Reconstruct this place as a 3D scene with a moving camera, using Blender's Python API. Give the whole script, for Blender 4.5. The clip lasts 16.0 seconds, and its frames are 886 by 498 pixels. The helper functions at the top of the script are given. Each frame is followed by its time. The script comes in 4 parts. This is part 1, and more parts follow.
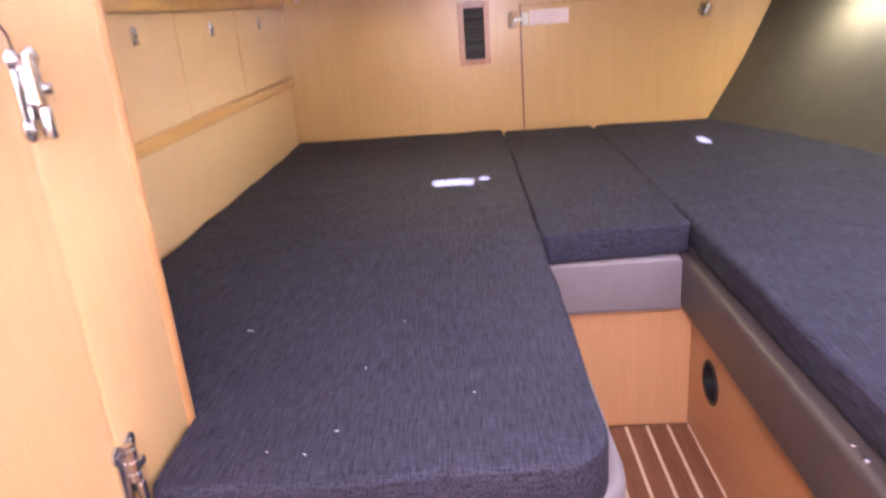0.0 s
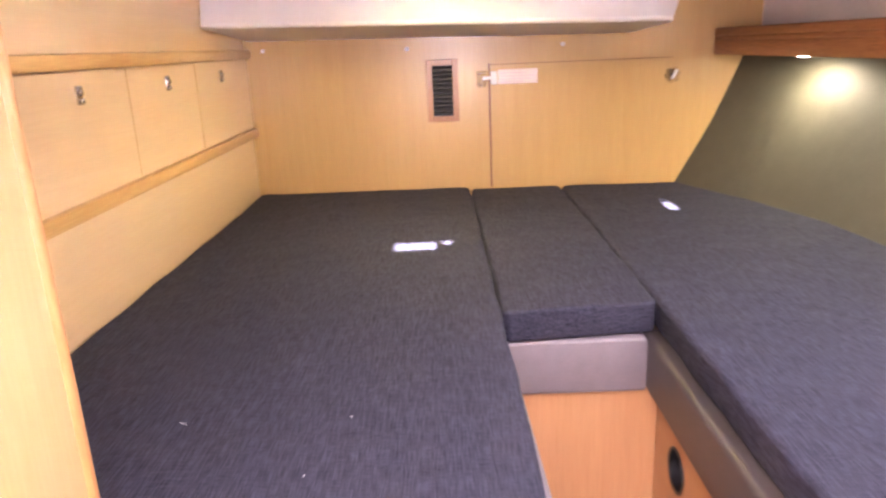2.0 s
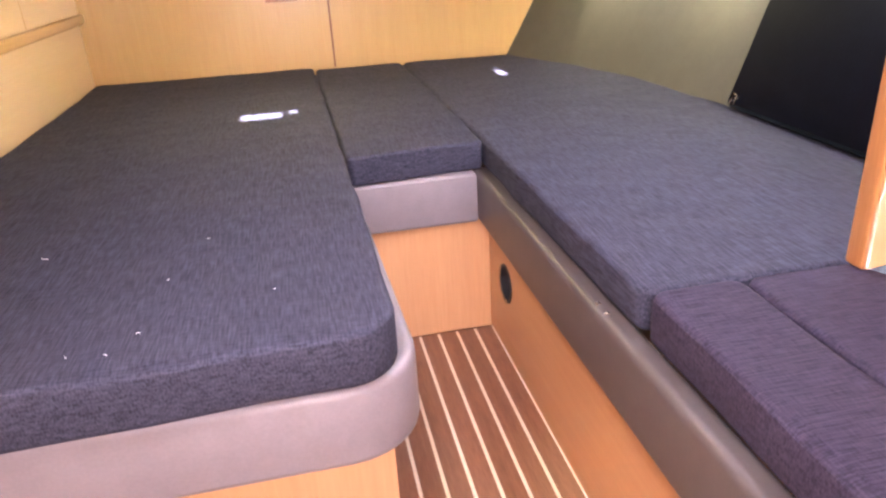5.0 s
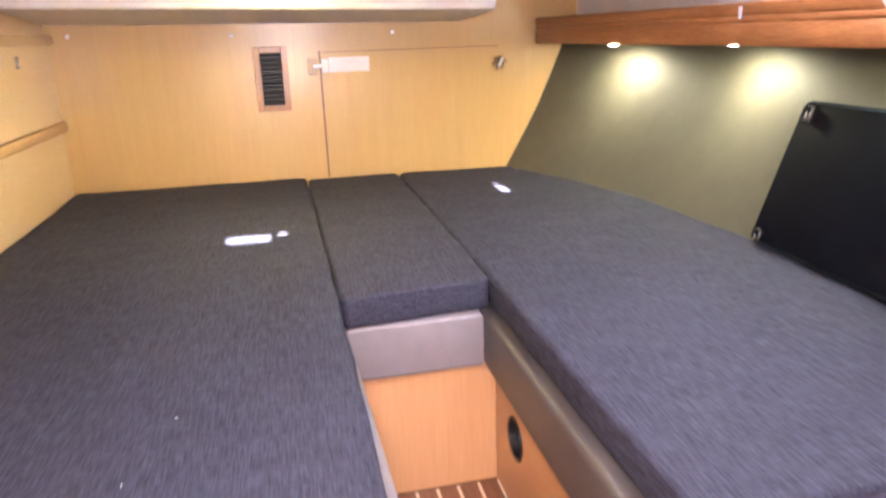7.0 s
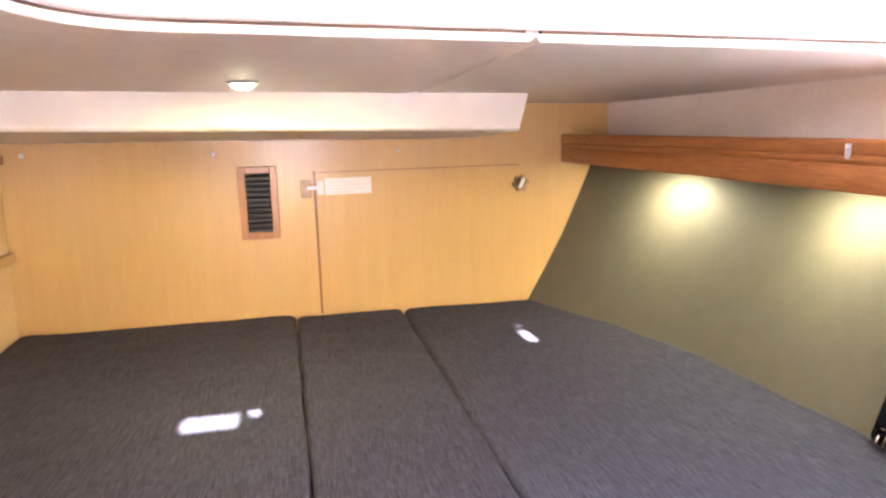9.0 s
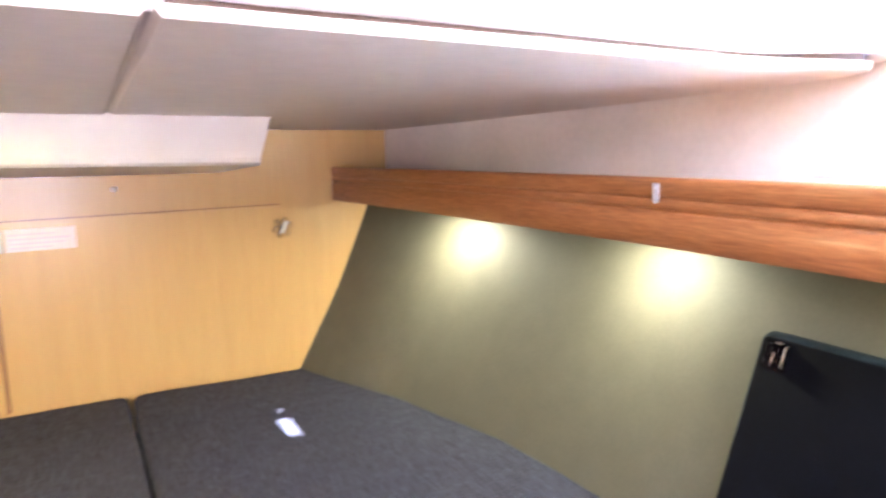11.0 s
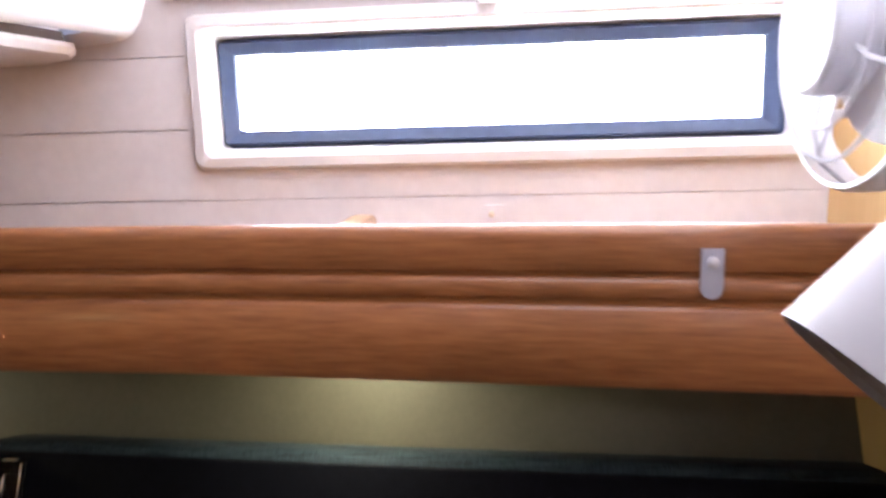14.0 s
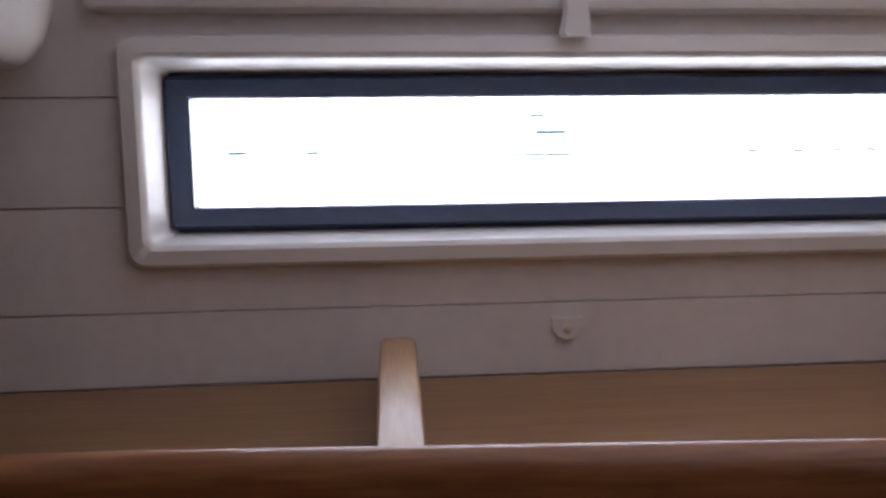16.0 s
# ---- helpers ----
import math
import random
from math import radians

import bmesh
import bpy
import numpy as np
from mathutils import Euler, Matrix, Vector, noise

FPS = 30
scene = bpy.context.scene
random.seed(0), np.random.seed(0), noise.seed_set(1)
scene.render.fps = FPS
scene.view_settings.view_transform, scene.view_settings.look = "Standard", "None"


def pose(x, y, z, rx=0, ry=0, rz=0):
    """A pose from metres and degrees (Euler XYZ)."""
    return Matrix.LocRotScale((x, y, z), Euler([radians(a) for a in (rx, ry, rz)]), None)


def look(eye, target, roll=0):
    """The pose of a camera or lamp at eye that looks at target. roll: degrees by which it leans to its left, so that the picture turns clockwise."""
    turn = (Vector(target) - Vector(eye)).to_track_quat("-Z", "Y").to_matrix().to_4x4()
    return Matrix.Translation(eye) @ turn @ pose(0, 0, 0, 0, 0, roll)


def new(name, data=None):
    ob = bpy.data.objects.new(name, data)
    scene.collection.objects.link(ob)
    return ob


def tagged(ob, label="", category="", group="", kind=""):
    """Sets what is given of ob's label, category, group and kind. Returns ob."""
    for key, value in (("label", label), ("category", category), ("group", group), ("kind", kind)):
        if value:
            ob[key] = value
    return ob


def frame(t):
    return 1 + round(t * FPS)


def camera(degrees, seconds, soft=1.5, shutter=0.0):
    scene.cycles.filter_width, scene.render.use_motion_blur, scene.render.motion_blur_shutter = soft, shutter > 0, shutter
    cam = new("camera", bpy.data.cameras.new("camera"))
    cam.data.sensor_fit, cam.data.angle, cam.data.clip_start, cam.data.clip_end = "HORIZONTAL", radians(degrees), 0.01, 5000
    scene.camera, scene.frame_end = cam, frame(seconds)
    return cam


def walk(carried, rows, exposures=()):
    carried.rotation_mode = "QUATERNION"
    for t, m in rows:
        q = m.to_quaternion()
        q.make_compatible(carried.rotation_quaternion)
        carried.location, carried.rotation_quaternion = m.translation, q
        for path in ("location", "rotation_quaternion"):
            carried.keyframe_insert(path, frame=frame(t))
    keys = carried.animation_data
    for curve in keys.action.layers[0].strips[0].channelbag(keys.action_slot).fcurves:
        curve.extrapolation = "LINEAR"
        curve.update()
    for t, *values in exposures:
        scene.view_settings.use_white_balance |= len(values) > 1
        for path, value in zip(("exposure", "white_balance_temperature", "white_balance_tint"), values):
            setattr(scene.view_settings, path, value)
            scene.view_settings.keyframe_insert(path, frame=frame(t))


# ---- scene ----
cam = camera(65.0, 16.0, soft=2.4, shutter=0.5)
PATH = [
    (0, (-0.117, -3.053, 1.101), (-0.232, -1.169, 0.440), -4.6),
    (0.5, (-0.106, -2.902, 1.068), (-0.264, -1.066, 0.292), -4.9),
    (1, (-0.092, -2.838, 1.090), (-0.283, -0.960, 0.430), -4.3),
    (1.5, (-0.081, -2.861, 1.124), (-0.240, -0.952, 0.551), -3.3),
    (2, (-0.086, -2.958, 1.157), (-0.113, -1.038, 0.596), -2.5),
    (2.5, (-0.086, -3.070, 1.168), (0.028, -1.150, 0.618), -2.1),
    (3, (-0.094, -3.139, 1.154), (0.124, -1.231, 0.595), -2.1),
    (3.5, (-0.083, -3.177, 1.111), (0.181, -1.302, 0.466), -2.4),
    (3.7, (-0.092, -3.181, 1.083), (0.193, -1.326, 0.393), -2.7),
    (5.8, (-0.042, -3.151, 1.050), (0.321, -1.362, 0.233), -2.7),
    (6, (-0.045, -3.085, 1.053), (0.334, -1.283, 0.275), -2.5),
    (6.5, (-0.035, -3.052, 1.107), (0.338, -1.216, 0.407), -2.4),
    (7, (-0.048, -2.957, 1.132), (0.347, -1.088, 0.539), -2.0),
    (7.5, (-0.042, -2.841, 1.169), (0.357, -0.941, 0.687), -2.0),
    (8, (-0.020, -2.728, 1.196), (0.362, -0.806, 0.798), -1.9),
    (8.2, (-0.006, -2.685, 1.204), (0.359, -0.755, 0.828), -1.9),
    (10.5, (0.183, -2.165, 1.248), (0.880, -0.318, 0.925), -1.4),
    (11, (0.321, -2.101, 1.236), (1.224, -0.342, 0.941), -1.7),
    (11.5, (0.315, -2.043, 1.243), (1.571, -0.513, 0.961), -0.4),
    (12, (0.374, -2.069, 1.241), (1.900, -0.810, 0.946), -0.1),
    (12.5, (0.346, -2.017, 1.261), (2.173, -1.283, 0.905), 0.7),
    (13, (0.422, -2.005, 1.253), (2.328, -1.547, 0.855), 0.1),
    (13.5, (0.498, -1.972, 1.235), (2.444, -1.694, 0.863), -0.5),
    (14, (0.626, -1.932, 1.241), (2.586, -1.733, 0.897), -1.6),
    (14.5, (0.715, -1.876, 1.268), (2.684, -1.769, 0.933), -2.0),
    (15, (0.775, -1.834, 1.278), (2.753, -1.796, 0.986), -1.2),
    (15.5, (0.808, -1.817, 1.280), (2.789, -1.839, 1.005), -1.0),
    (16, (0.854, -1.778, 1.269), (2.836, -1.920, 1.046), -0.8),
]
EXPOSURES = [(0, 5.65, 5700, 31), (0.6, 5.95, 5550, 34), (1.5, 6.0, 5950, 30), (2.5, 6.1, 6200, 26), (3.5, 6.15, 6000, 25), (6, 6.15, 5900, 21), (7, 6.25, 5950, 17), (8, 6.25, 6350, 17), (10.5, 6.2, 6100, 18), (11, 6.25, 5600, 15), (11.8, 6.5, 5550, 16), (12.2, 6.4, 5550, 16), (12.6, 5.4, 5900, 16), (13, 4.75, 6150, 21), (13.6, 4.45, 6200, 19), (14.2, 3.95, 6200, 18), (14.6, 3.55, 6100, 17), (15, 3.05, 5750, 13), (15.5, 2.2, 6050, 16), (16, 1.4, 6300, 17)]


# The plan below is drawn in units of UNIT metres.
UNIT = 1.186
walk(cam, [(t, look(Vector(eye) * UNIT, Vector(target) * UNIT, roll)) for t, eye, target, roll in PATH], EXPOSURES)

REAR = -3.70  # forward end of the cabin, behind the walker

# ---- world, sun and lamps ----
world = bpy.data.worlds.new("sky")
scene.world = world
world.use_nodes = True
_wn = world.node_tree.nodes
_sky = _wn.new("ShaderNodeTexSky")
_sky.sky_type, _sky.sun_disc = "NISHITA", False
SUN_DIR = Vector((-0.28, 1.52, -1.0)).normalized()
_sky.sun_elevation = math.asin(-SUN_DIR.z)
_sky.sun_rotation = math.atan2(-SUN_DIR.x, -SUN_DIR.y)
_wn["Background"].inputs[1].default_value = 0.15
world.node_tree.links.new(_sky.outputs[0], _wn["Background"].inputs[0])


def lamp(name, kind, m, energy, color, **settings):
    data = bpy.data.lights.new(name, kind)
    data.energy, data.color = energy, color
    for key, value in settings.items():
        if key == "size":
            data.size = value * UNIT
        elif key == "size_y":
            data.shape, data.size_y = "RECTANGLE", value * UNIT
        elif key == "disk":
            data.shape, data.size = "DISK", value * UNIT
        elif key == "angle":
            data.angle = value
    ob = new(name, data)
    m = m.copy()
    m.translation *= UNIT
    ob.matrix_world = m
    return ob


lamp("sun", "SUN", look((0, -4, 4), Vector((0, -4, 4)) + SUN_DIR), 3.0, (1.0, 0.95, 0.88), angle=radians(0.5))
DAY = (0.92, 0.93, 1.0)
# window lamp stands in for sky; dome and shelf lamps match their fittings
# added unseen fill under the closed roof, brightens the planked side
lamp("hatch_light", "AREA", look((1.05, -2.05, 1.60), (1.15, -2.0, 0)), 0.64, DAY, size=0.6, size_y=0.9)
lamp("window_light", "AREA", look((2.40, -1.91, 1.70), (1.20, -1.91, 1.24)), 3.2, DAY, size=1.3, size_y=0.42)
lamp("dome_light", "AREA", look((-0.075, -0.82, 1.315), (-0.075, -0.82, 0)), 0.17, (1.0, 0.83, 0.28), disk=0.05)
# added unseen fill over the near mattress, without a fitting
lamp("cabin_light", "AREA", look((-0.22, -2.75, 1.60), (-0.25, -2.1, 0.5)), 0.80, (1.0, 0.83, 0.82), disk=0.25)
# added unseen fill behind the walker, set in an opening made for it
lamp("doorway_light", "AREA", look((0.0, REAR - 0.01, 1.05), (-0.05, 0, 0.75)), 0.95, (1.0, 0.84, 0.82), size=0.55, size_y=0.8)
SPOTS = [(1.150, -0.47), (1.232, -1.09), (1.232, -1.78)]
for (_x, _y), _e in zip(SPOTS, (0.092, 0.086, 0.062)):
    lamp("spot_light", "AREA", look((_x, _y, 1.058), (_x + 0.03, _y + 0.03, 0.5)), _e, (1.0, 0.92, 0.56), disk=0.035)


# ---- materials ----
def nodes_of(name):
    m = bpy.data.materials.new(name)
    m.use_nodes = True
    return m, m.node_tree, m.node_tree.nodes["Principled BSDF"]


def plain(name, color, rough=0.5, metal=0.0, vary=0.06, scale=30.0, bump=0.0, sheen=0.0, coat=0.0, gloss=0.5):
    """Plain paint, plastic or metal with fine mottling."""
    m, tree, bsdf = nodes_of(name)
    n = tree.nodes.new
    tc, noise_a, noise_b = n("ShaderNodeTexCoord"), n("ShaderNodeTexNoise"), n("ShaderNodeTexNoise")
    noise_a.inputs["Scale"].default_value, noise_b.inputs["Scale"].default_value = scale, scale * 0.12
    noise_a.inputs["Detail"].default_value = 6
    tree.links.new(tc.outputs["Object"], noise_a.inputs["Vector"])
    tree.links.new(tc.outputs["Object"], noise_b.inputs["Vector"])
    add = n("ShaderNodeMath")
    add.operation = "ADD"
    tree.links.new(noise_a.outputs["Fac"], add.inputs[0])
    tree.links.new(noise_b.outputs["Fac"], add.inputs[1])
    ramp = n("ShaderNodeValToRGB")
    lo, hi = ramp.color_ramp.elements
    lo.position, hi.position = 0.35, 0.65
    lo.color = (*[c * (1 - vary) for c in color], 1)
    hi.color = (*[min(1, c * (1 + vary)) for c in color], 1)
    half = n("ShaderNodeMath")
    half.operation, half.inputs[1].default_value = "MULTIPLY", 0.5
    tree.links.new(add.outputs[0], half.inputs[0])
    tree.links.new(half.outputs[0], ramp.inputs[0])
    tree.links.new(ramp.outputs[0], bsdf.inputs["Base Color"])
    bsdf.inputs["Roughness"].default_value, bsdf.inputs["Metallic"].default_value = rough, metal
    bsdf.inputs["Sheen Weight"].default_value = sheen
    bsdf.inputs["Specular IOR Level"].default_value = gloss
    bsdf.inputs["Coat Weight"].default_value = coat
    if bump:
        b = n("ShaderNodeBump")
        b.inputs["Strength"].default_value, b.inputs["Distance"].default_value = bump, 0.002
        tree.links.new(noise_a.outputs["Fac"], b.inputs["Height"])
        tree.links.new(b.outputs[0], bsdf.inputs["Normal"])
    return m


def wood(name, dark, light, stretch, rough=0.35, coat=0.3, strength=1.0, wavy=0.6):
    """Varnished veneer; stretch squeezes the grain across its run."""
    m, tree, bsdf = nodes_of(name)
    n = tree.nodes.new
    tc, mp = n("ShaderNodeTexCoord"), n("ShaderNodeMapping")
    mp.inputs["Scale"].default_value = stretch
    tree.links.new(tc.outputs["Object"], mp.inputs["Vector"])
    big, fine = n("ShaderNodeTexNoise"), n("ShaderNodeTexNoise")
    big.inputs["Scale"].default_value, fine.inputs["Scale"].default_value = 1.0, 6.0
    big.inputs["Detail"].default_value, fine.inputs["Detail"].default_value = 4, 8
    big.inputs["Distortion"].default_value = wavy
    for t in (big, fine):
        tree.links.new(mp.outputs[0], t.inputs["Vector"])
    mix = n("ShaderNodeMath")
    mix.operation, mix.inputs[1].default_value = "MULTIPLY_ADD", 0.55
    tree.links.new(fine.outputs["Fac"], mix.inputs[0])
    half = n("ShaderNodeMath")
    half.operation, half.inputs[1].default_value = "MULTIPLY", 0.45
    tree.links.new(big.outputs["Fac"], half.inputs[0])
    tree.links.new(half.outputs[0], mix.inputs[2])
    ramp = n("ShaderNodeValToRGB")
    lo, hi = ramp.color_ramp.elements
    lo.position, hi.position = 0.5 - 0.17 / strength, 0.5 + 0.17 / strength
    lo.color, hi.color = (*dark, 1), (*light, 1)
    tree.links.new(mix.outputs[0], ramp.inputs[0])
    tree.links.new(ramp.outputs[0], bsdf.inputs["Base Color"])
    bsdf.inputs["Roughness"].default_value, bsdf.inputs["Coat Weight"].default_value = rough, coat
    bsdf.inputs["Coat Roughness"].default_value = 0.16
    b = n("ShaderNodeBump")
    b.inputs["Strength"].default_value, b.inputs["Distance"].default_value = 0.08, 0.001
    tree.links.new(mix.outputs[0], b.inputs["Height"])
    tree.links.new(b.outputs[0], bsdf.inputs["Normal"])
    return m


def fabric(name, dark, light, along):
    """Woven upholstery: slubby threads both ways, and soft dents."""
    m, tree, bsdf = nodes_of(name)
    n = tree.nodes.new
    tc = n("ShaderNodeTexCoord")

    def threads(scale):
        mp, t = n("ShaderNodeMapping"), n("ShaderNodeTexNoise")
        mp.inputs["Scale"].default_value = scale
        t.inputs["Scale"].default_value, t.inputs["Detail"].default_value = 1.0, 3
        tree.links.new(tc.outputs["Object"], mp.inputs["Vector"])
        tree.links.new(mp.outputs[0], t.inputs["Vector"])
        return t

    warp = threads((300, 20, 160) if along == "y" else (20, 300, 160))
    weft = threads((40, 420, 160) if along == "y" else (420, 40, 160))
    dents = threads((6, 6, 6))
    add = n("ShaderNodeMath")
    add.operation, add.inputs[1].default_value = "MULTIPLY_ADD", 0.6
    half = n("ShaderNodeMath")
    half.operation, half.inputs[1].default_value = "MULTIPLY", 0.4
    tree.links.new(weft.outputs["Fac"], half.inputs[0])
    tree.links.new(warp.outputs["Fac"], add.inputs[0])
    tree.links.new(half.outputs[0], add.inputs[2])
    ramp = n("ShaderNodeValToRGB")
    lo, hi = ramp.color_ramp.elements
    lo.position, hi.position = 0.36, 0.64
    lo.color, hi.color = (*dark, 1), (*light, 1)
    tree.links.new(add.outputs[0], ramp.inputs[0])
    tree.links.new(ramp.outputs[0], bsdf.inputs["Base Color"])
    bsdf.inputs["Roughness"].default_value = 0.8
    bsdf.inputs["Sheen Weight"].default_value = 0.01
    bsdf.inputs["Specular IOR Level"].default_value = 0.12
    bsdf.inputs["Sheen Roughness"].default_value = 0.4
    b1, b2 = n("ShaderNodeBump"), n("ShaderNodeBump")
    b1.inputs["Strength"].default_value, b1.inputs["Distance"].default_value = 0.5, 0.0008
    b2.inputs["Strength"].default_value, b2.inputs["Distance"].default_value = 0.5, 0.02
    tree.links.new(dents.outputs["Fac"], b2.inputs["Height"])
    tree.links.new(add.outputs[0], b1.inputs["Height"])
    tree.links.new(b2.outputs[0], b1.inputs["Normal"])
    tree.links.new(b1.outputs[0], bsdf.inputs["Normal"])
    return m


def clear(name, color=(1, 1, 1), rough=0.02, through_it=1.0, ior=1.45):
    m, tree, bsdf = nodes_of(name)
    bsdf.inputs["Base Color"].default_value = (*color, 1)
    bsdf.inputs["Transmission Weight"].default_value = through_it
    bsdf.inputs["Roughness"].default_value, bsdf.inputs["IOR"].default_value = rough, ior
    return m


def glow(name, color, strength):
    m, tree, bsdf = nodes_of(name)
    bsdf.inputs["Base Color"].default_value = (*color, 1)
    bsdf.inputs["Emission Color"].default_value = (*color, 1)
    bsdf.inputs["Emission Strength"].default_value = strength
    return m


BEECH = wood("beech_upright", (0.54, 0.345, 0.140), (0.675, 0.475, 0.225), (22, 22, 1.2), strength=0.21)
BEECH_ALONG = wood("beech_along", (0.64, 0.43, 0.205), (0.76, 0.56, 0.305), (22, 1.2, 22), strength=0.25)
# beech for the bulkhead with the lamps' yellow light put into its colour
LAMPLIT_BEECH = wood("lamplit_beech", (0.45, 0.275, 0.085), (0.58, 0.385, 0.145), (22, 22, 1.2), strength=0.19)
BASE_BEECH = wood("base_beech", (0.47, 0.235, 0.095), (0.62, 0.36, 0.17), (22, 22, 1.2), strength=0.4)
# foot-well shade and warm bounce put into the right panel's colour
SHADED_ALONG = wood("shaded_beech_along", (0.40, 0.185, 0.066), (0.53, 0.285, 0.118), (22, 1.2, 22), strength=0.4)
VENT_WOOD = wood("vent_wood", (0.29, 0.125, 0.036), (0.39, 0.18, 0.058), (40, 40, 3.0))
SEAM_BROWN = wood("seam_brown", (0.16, 0.065, 0.022), (0.25, 0.11, 0.04), (40, 40, 3.0))
TRIM = wood("trim_wood", (0.48, 0.26, 0.068), (0.61, 0.36, 0.108), (40, 2.0, 40))
TRIM_X = wood("trim_wood_across", (0.45, 0.225, 0.075), (0.56, 0.305, 0.112), (40, 40, 3.0), rough=0.45, coat=0.1)
CHERRY = wood("cherry", (0.19, 0.066, 0.020), (0.35, 0.140, 0.048), (46, 4.2, 66), rough=0.38, coat=0.22, strength=1.0, wavy=1.9)
SHELF_WOOD = wood("shelf_wood", (0.235, 0.115, 0.042), (0.34, 0.18, 0.072), (40, 2.0, 40))
DIVIDER_WOOD = wood("divider_wood", (0.38, 0.22, 0.10), (0.52, 0.32, 0.16), (6, 60, 60))
TEAK = wood("teak", (0.135, 0.055, 0.025), (0.235, 0.103, 0.05), (60, 3.5, 60), rough=0.4, coat=0.2)
HOLLY = plain("holly", (0.68, 0.58, 0.45), 0.4, vary=0.08, scale=60)
BLUE_CLOTH = fabric("blue_cloth", (0.0175, 0.0179, 0.0268), (0.0548, 0.0552, 0.081), "y")
SEAT_CLOTH = fabric("seat_cloth", (0.016, 0.0125, 0.022), (0.046, 0.037, 0.060), "x")
BACK_CLOTH = fabric("back_cloth", (0.006, 0.010, 0.016), (0.021, 0.034, 0.045), "y")
BACK_SHEET = plain("back_sheet", (0.0034, 0.0040, 0.0072), 0.7, vary=0.2, scale=90, bump=0.1, gloss=0.05)
# same vinyl as the grey edge, darkened for the side facing away from light
SHADED_VINYL = plain("shaded_vinyl", (0.072, 0.060, 0.055), 0.45, vary=0.08, scale=160, bump=0.12)
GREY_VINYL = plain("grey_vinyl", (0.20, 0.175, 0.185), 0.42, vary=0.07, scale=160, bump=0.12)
HULL_VINYL = plain("hull_vinyl", (0.077, 0.073, 0.054), 0.6, vary=0.08, scale=120, bump=0.15)
LINER = plain("white_liner", (0.67, 0.63, 0.62), 0.45, vary=0.03, scale=14)
PANEL_WHITE = plain("ceiling_vinyl", (0.73, 0.67, 0.645), 0.6, vary=0.04, scale=180, bump=0.08)
PLANK_WHITE = plain("plank_white", (0.75, 0.715, 0.72), 0.45, vary=0.05, scale=60)
PLASTIC = plain("white_plastic", (0.78, 0.76, 0.76), 0.35, vary=0.02)
FAN_WHITE = plain("fan_white", (0.56, 0.55, 0.57), 0.35, vary=0.02)
TAB = clear("milky_tab", (0.52, 0.52, 0.60), 0.45, 0.35)
SHADE = plain("lamp_white", (0.35, 0.345, 0.36), 0.5, vary=0.03, gloss=0.3)
MILKY = clear("milky_plastic", (0.70, 0.69, 0.73), 0.5, 0.3)
FROST = clear("frosted_plastic", (0.86, 0.86, 0.89), 0.4, 0.6)
NAVY = plain("navy_seal", (0.045, 0.068, 0.135), 0.4, vary=0.12, scale=90)
BLACK = plain("black_plastic", (0.008, 0.008, 0.009), 0.5)
CHROME = plain("chrome", (0.62, 0.60, 0.58), 0.22, metal=1.0, vary=0.05)
CLEAR = clear("clear_plastic", (0.85, 0.85, 0.87), 0.06, 1.0)
CLASP_CLEAR = clear("thin_clear_film", (0.9, 0.9, 0.92), 0.05, 1.0, 1.12)
GLASS = clear("window_glass")
PALE_LATCH = plain("pale_latch", (0.72, 0.72, 0.70), 0.12, vary=0.03, coat=0.5)
LABEL = plain("label_paper", (0.80, 0.70, 0.70), 0.5)
INK = plain("label_ink", (0.72, 0.58, 0.66), 0.6)
GAP_SHADE = plain("gap_shade", (0.11, 0.07, 0.05), 0.8, vary=0.2)
CORD_BROWN = plain("cord_brown", (0.09, 0.045, 0.025), 0.5)
LENS = glow("lamp_lens", (1.0, 0.88, 0.60), 2.5)
GEL = plain("white_hull", (0.50, 0.51, 0.52), 0.4, vary=0.02, scale=2)
TEAL = plain("teal_stripe", (0.26, 0.38, 0.38), 0.5)
BACKDROP_GLOW = glow("backdrop_glow", (0.93, 0.97, 1.0), 4.5)
SEA = plain("harbour_water", (0.16, 0.20, 0.22), 0.1, vary=0.2, scale=1.5, bump=0.3)


# ---- building helpers ----
def part(name, bm, material, parent=None, label="", smooth=False):
    """Links a bmesh as one mesh object, under a thing or a part."""
    me = bpy.data.meshes.new(name)
    bmesh.ops.recalc_face_normals(bm, faces=bm.faces)
    bmesh.ops.scale(bm, vec=(UNIT, UNIT, UNIT), verts=bm.verts)
    bm.to_mesh(me)
    bm.free()
    me.materials.append(material)
    if smooth:
        for p in me.polygons:
            p.use_smooth = True
        me.set_sharp_from_angle(angle=radians(40))
    ob = new(name, me)
    if parent is not None:
        ob.parent = parent
    if label:
        tagged(ob, label)
    return ob


def thing(name, label, category, group="", kind=""):
    return tagged(new(name), label, category, group, kind)


def block(x0, x1, y0, y1, z0, z1, bevel=0.0, seg=2):
    bm = bmesh.new()
    bmesh.ops.create_cube(bm, size=1.0)
    for v in bm.verts:
        v.co = Vector((x0 + (v.co.x + 0.5) * (x1 - x0), y0 + (v.co.y + 0.5) * (y1 - y0), z0 + (v.co.z + 0.5) * (z1 - z0)))
    if bevel:
        bmesh.ops.bevel(bm, geom=bm.edges[:], offset=bevel, segments=seg, affect="EDGES", profile=0.5)
    return bm


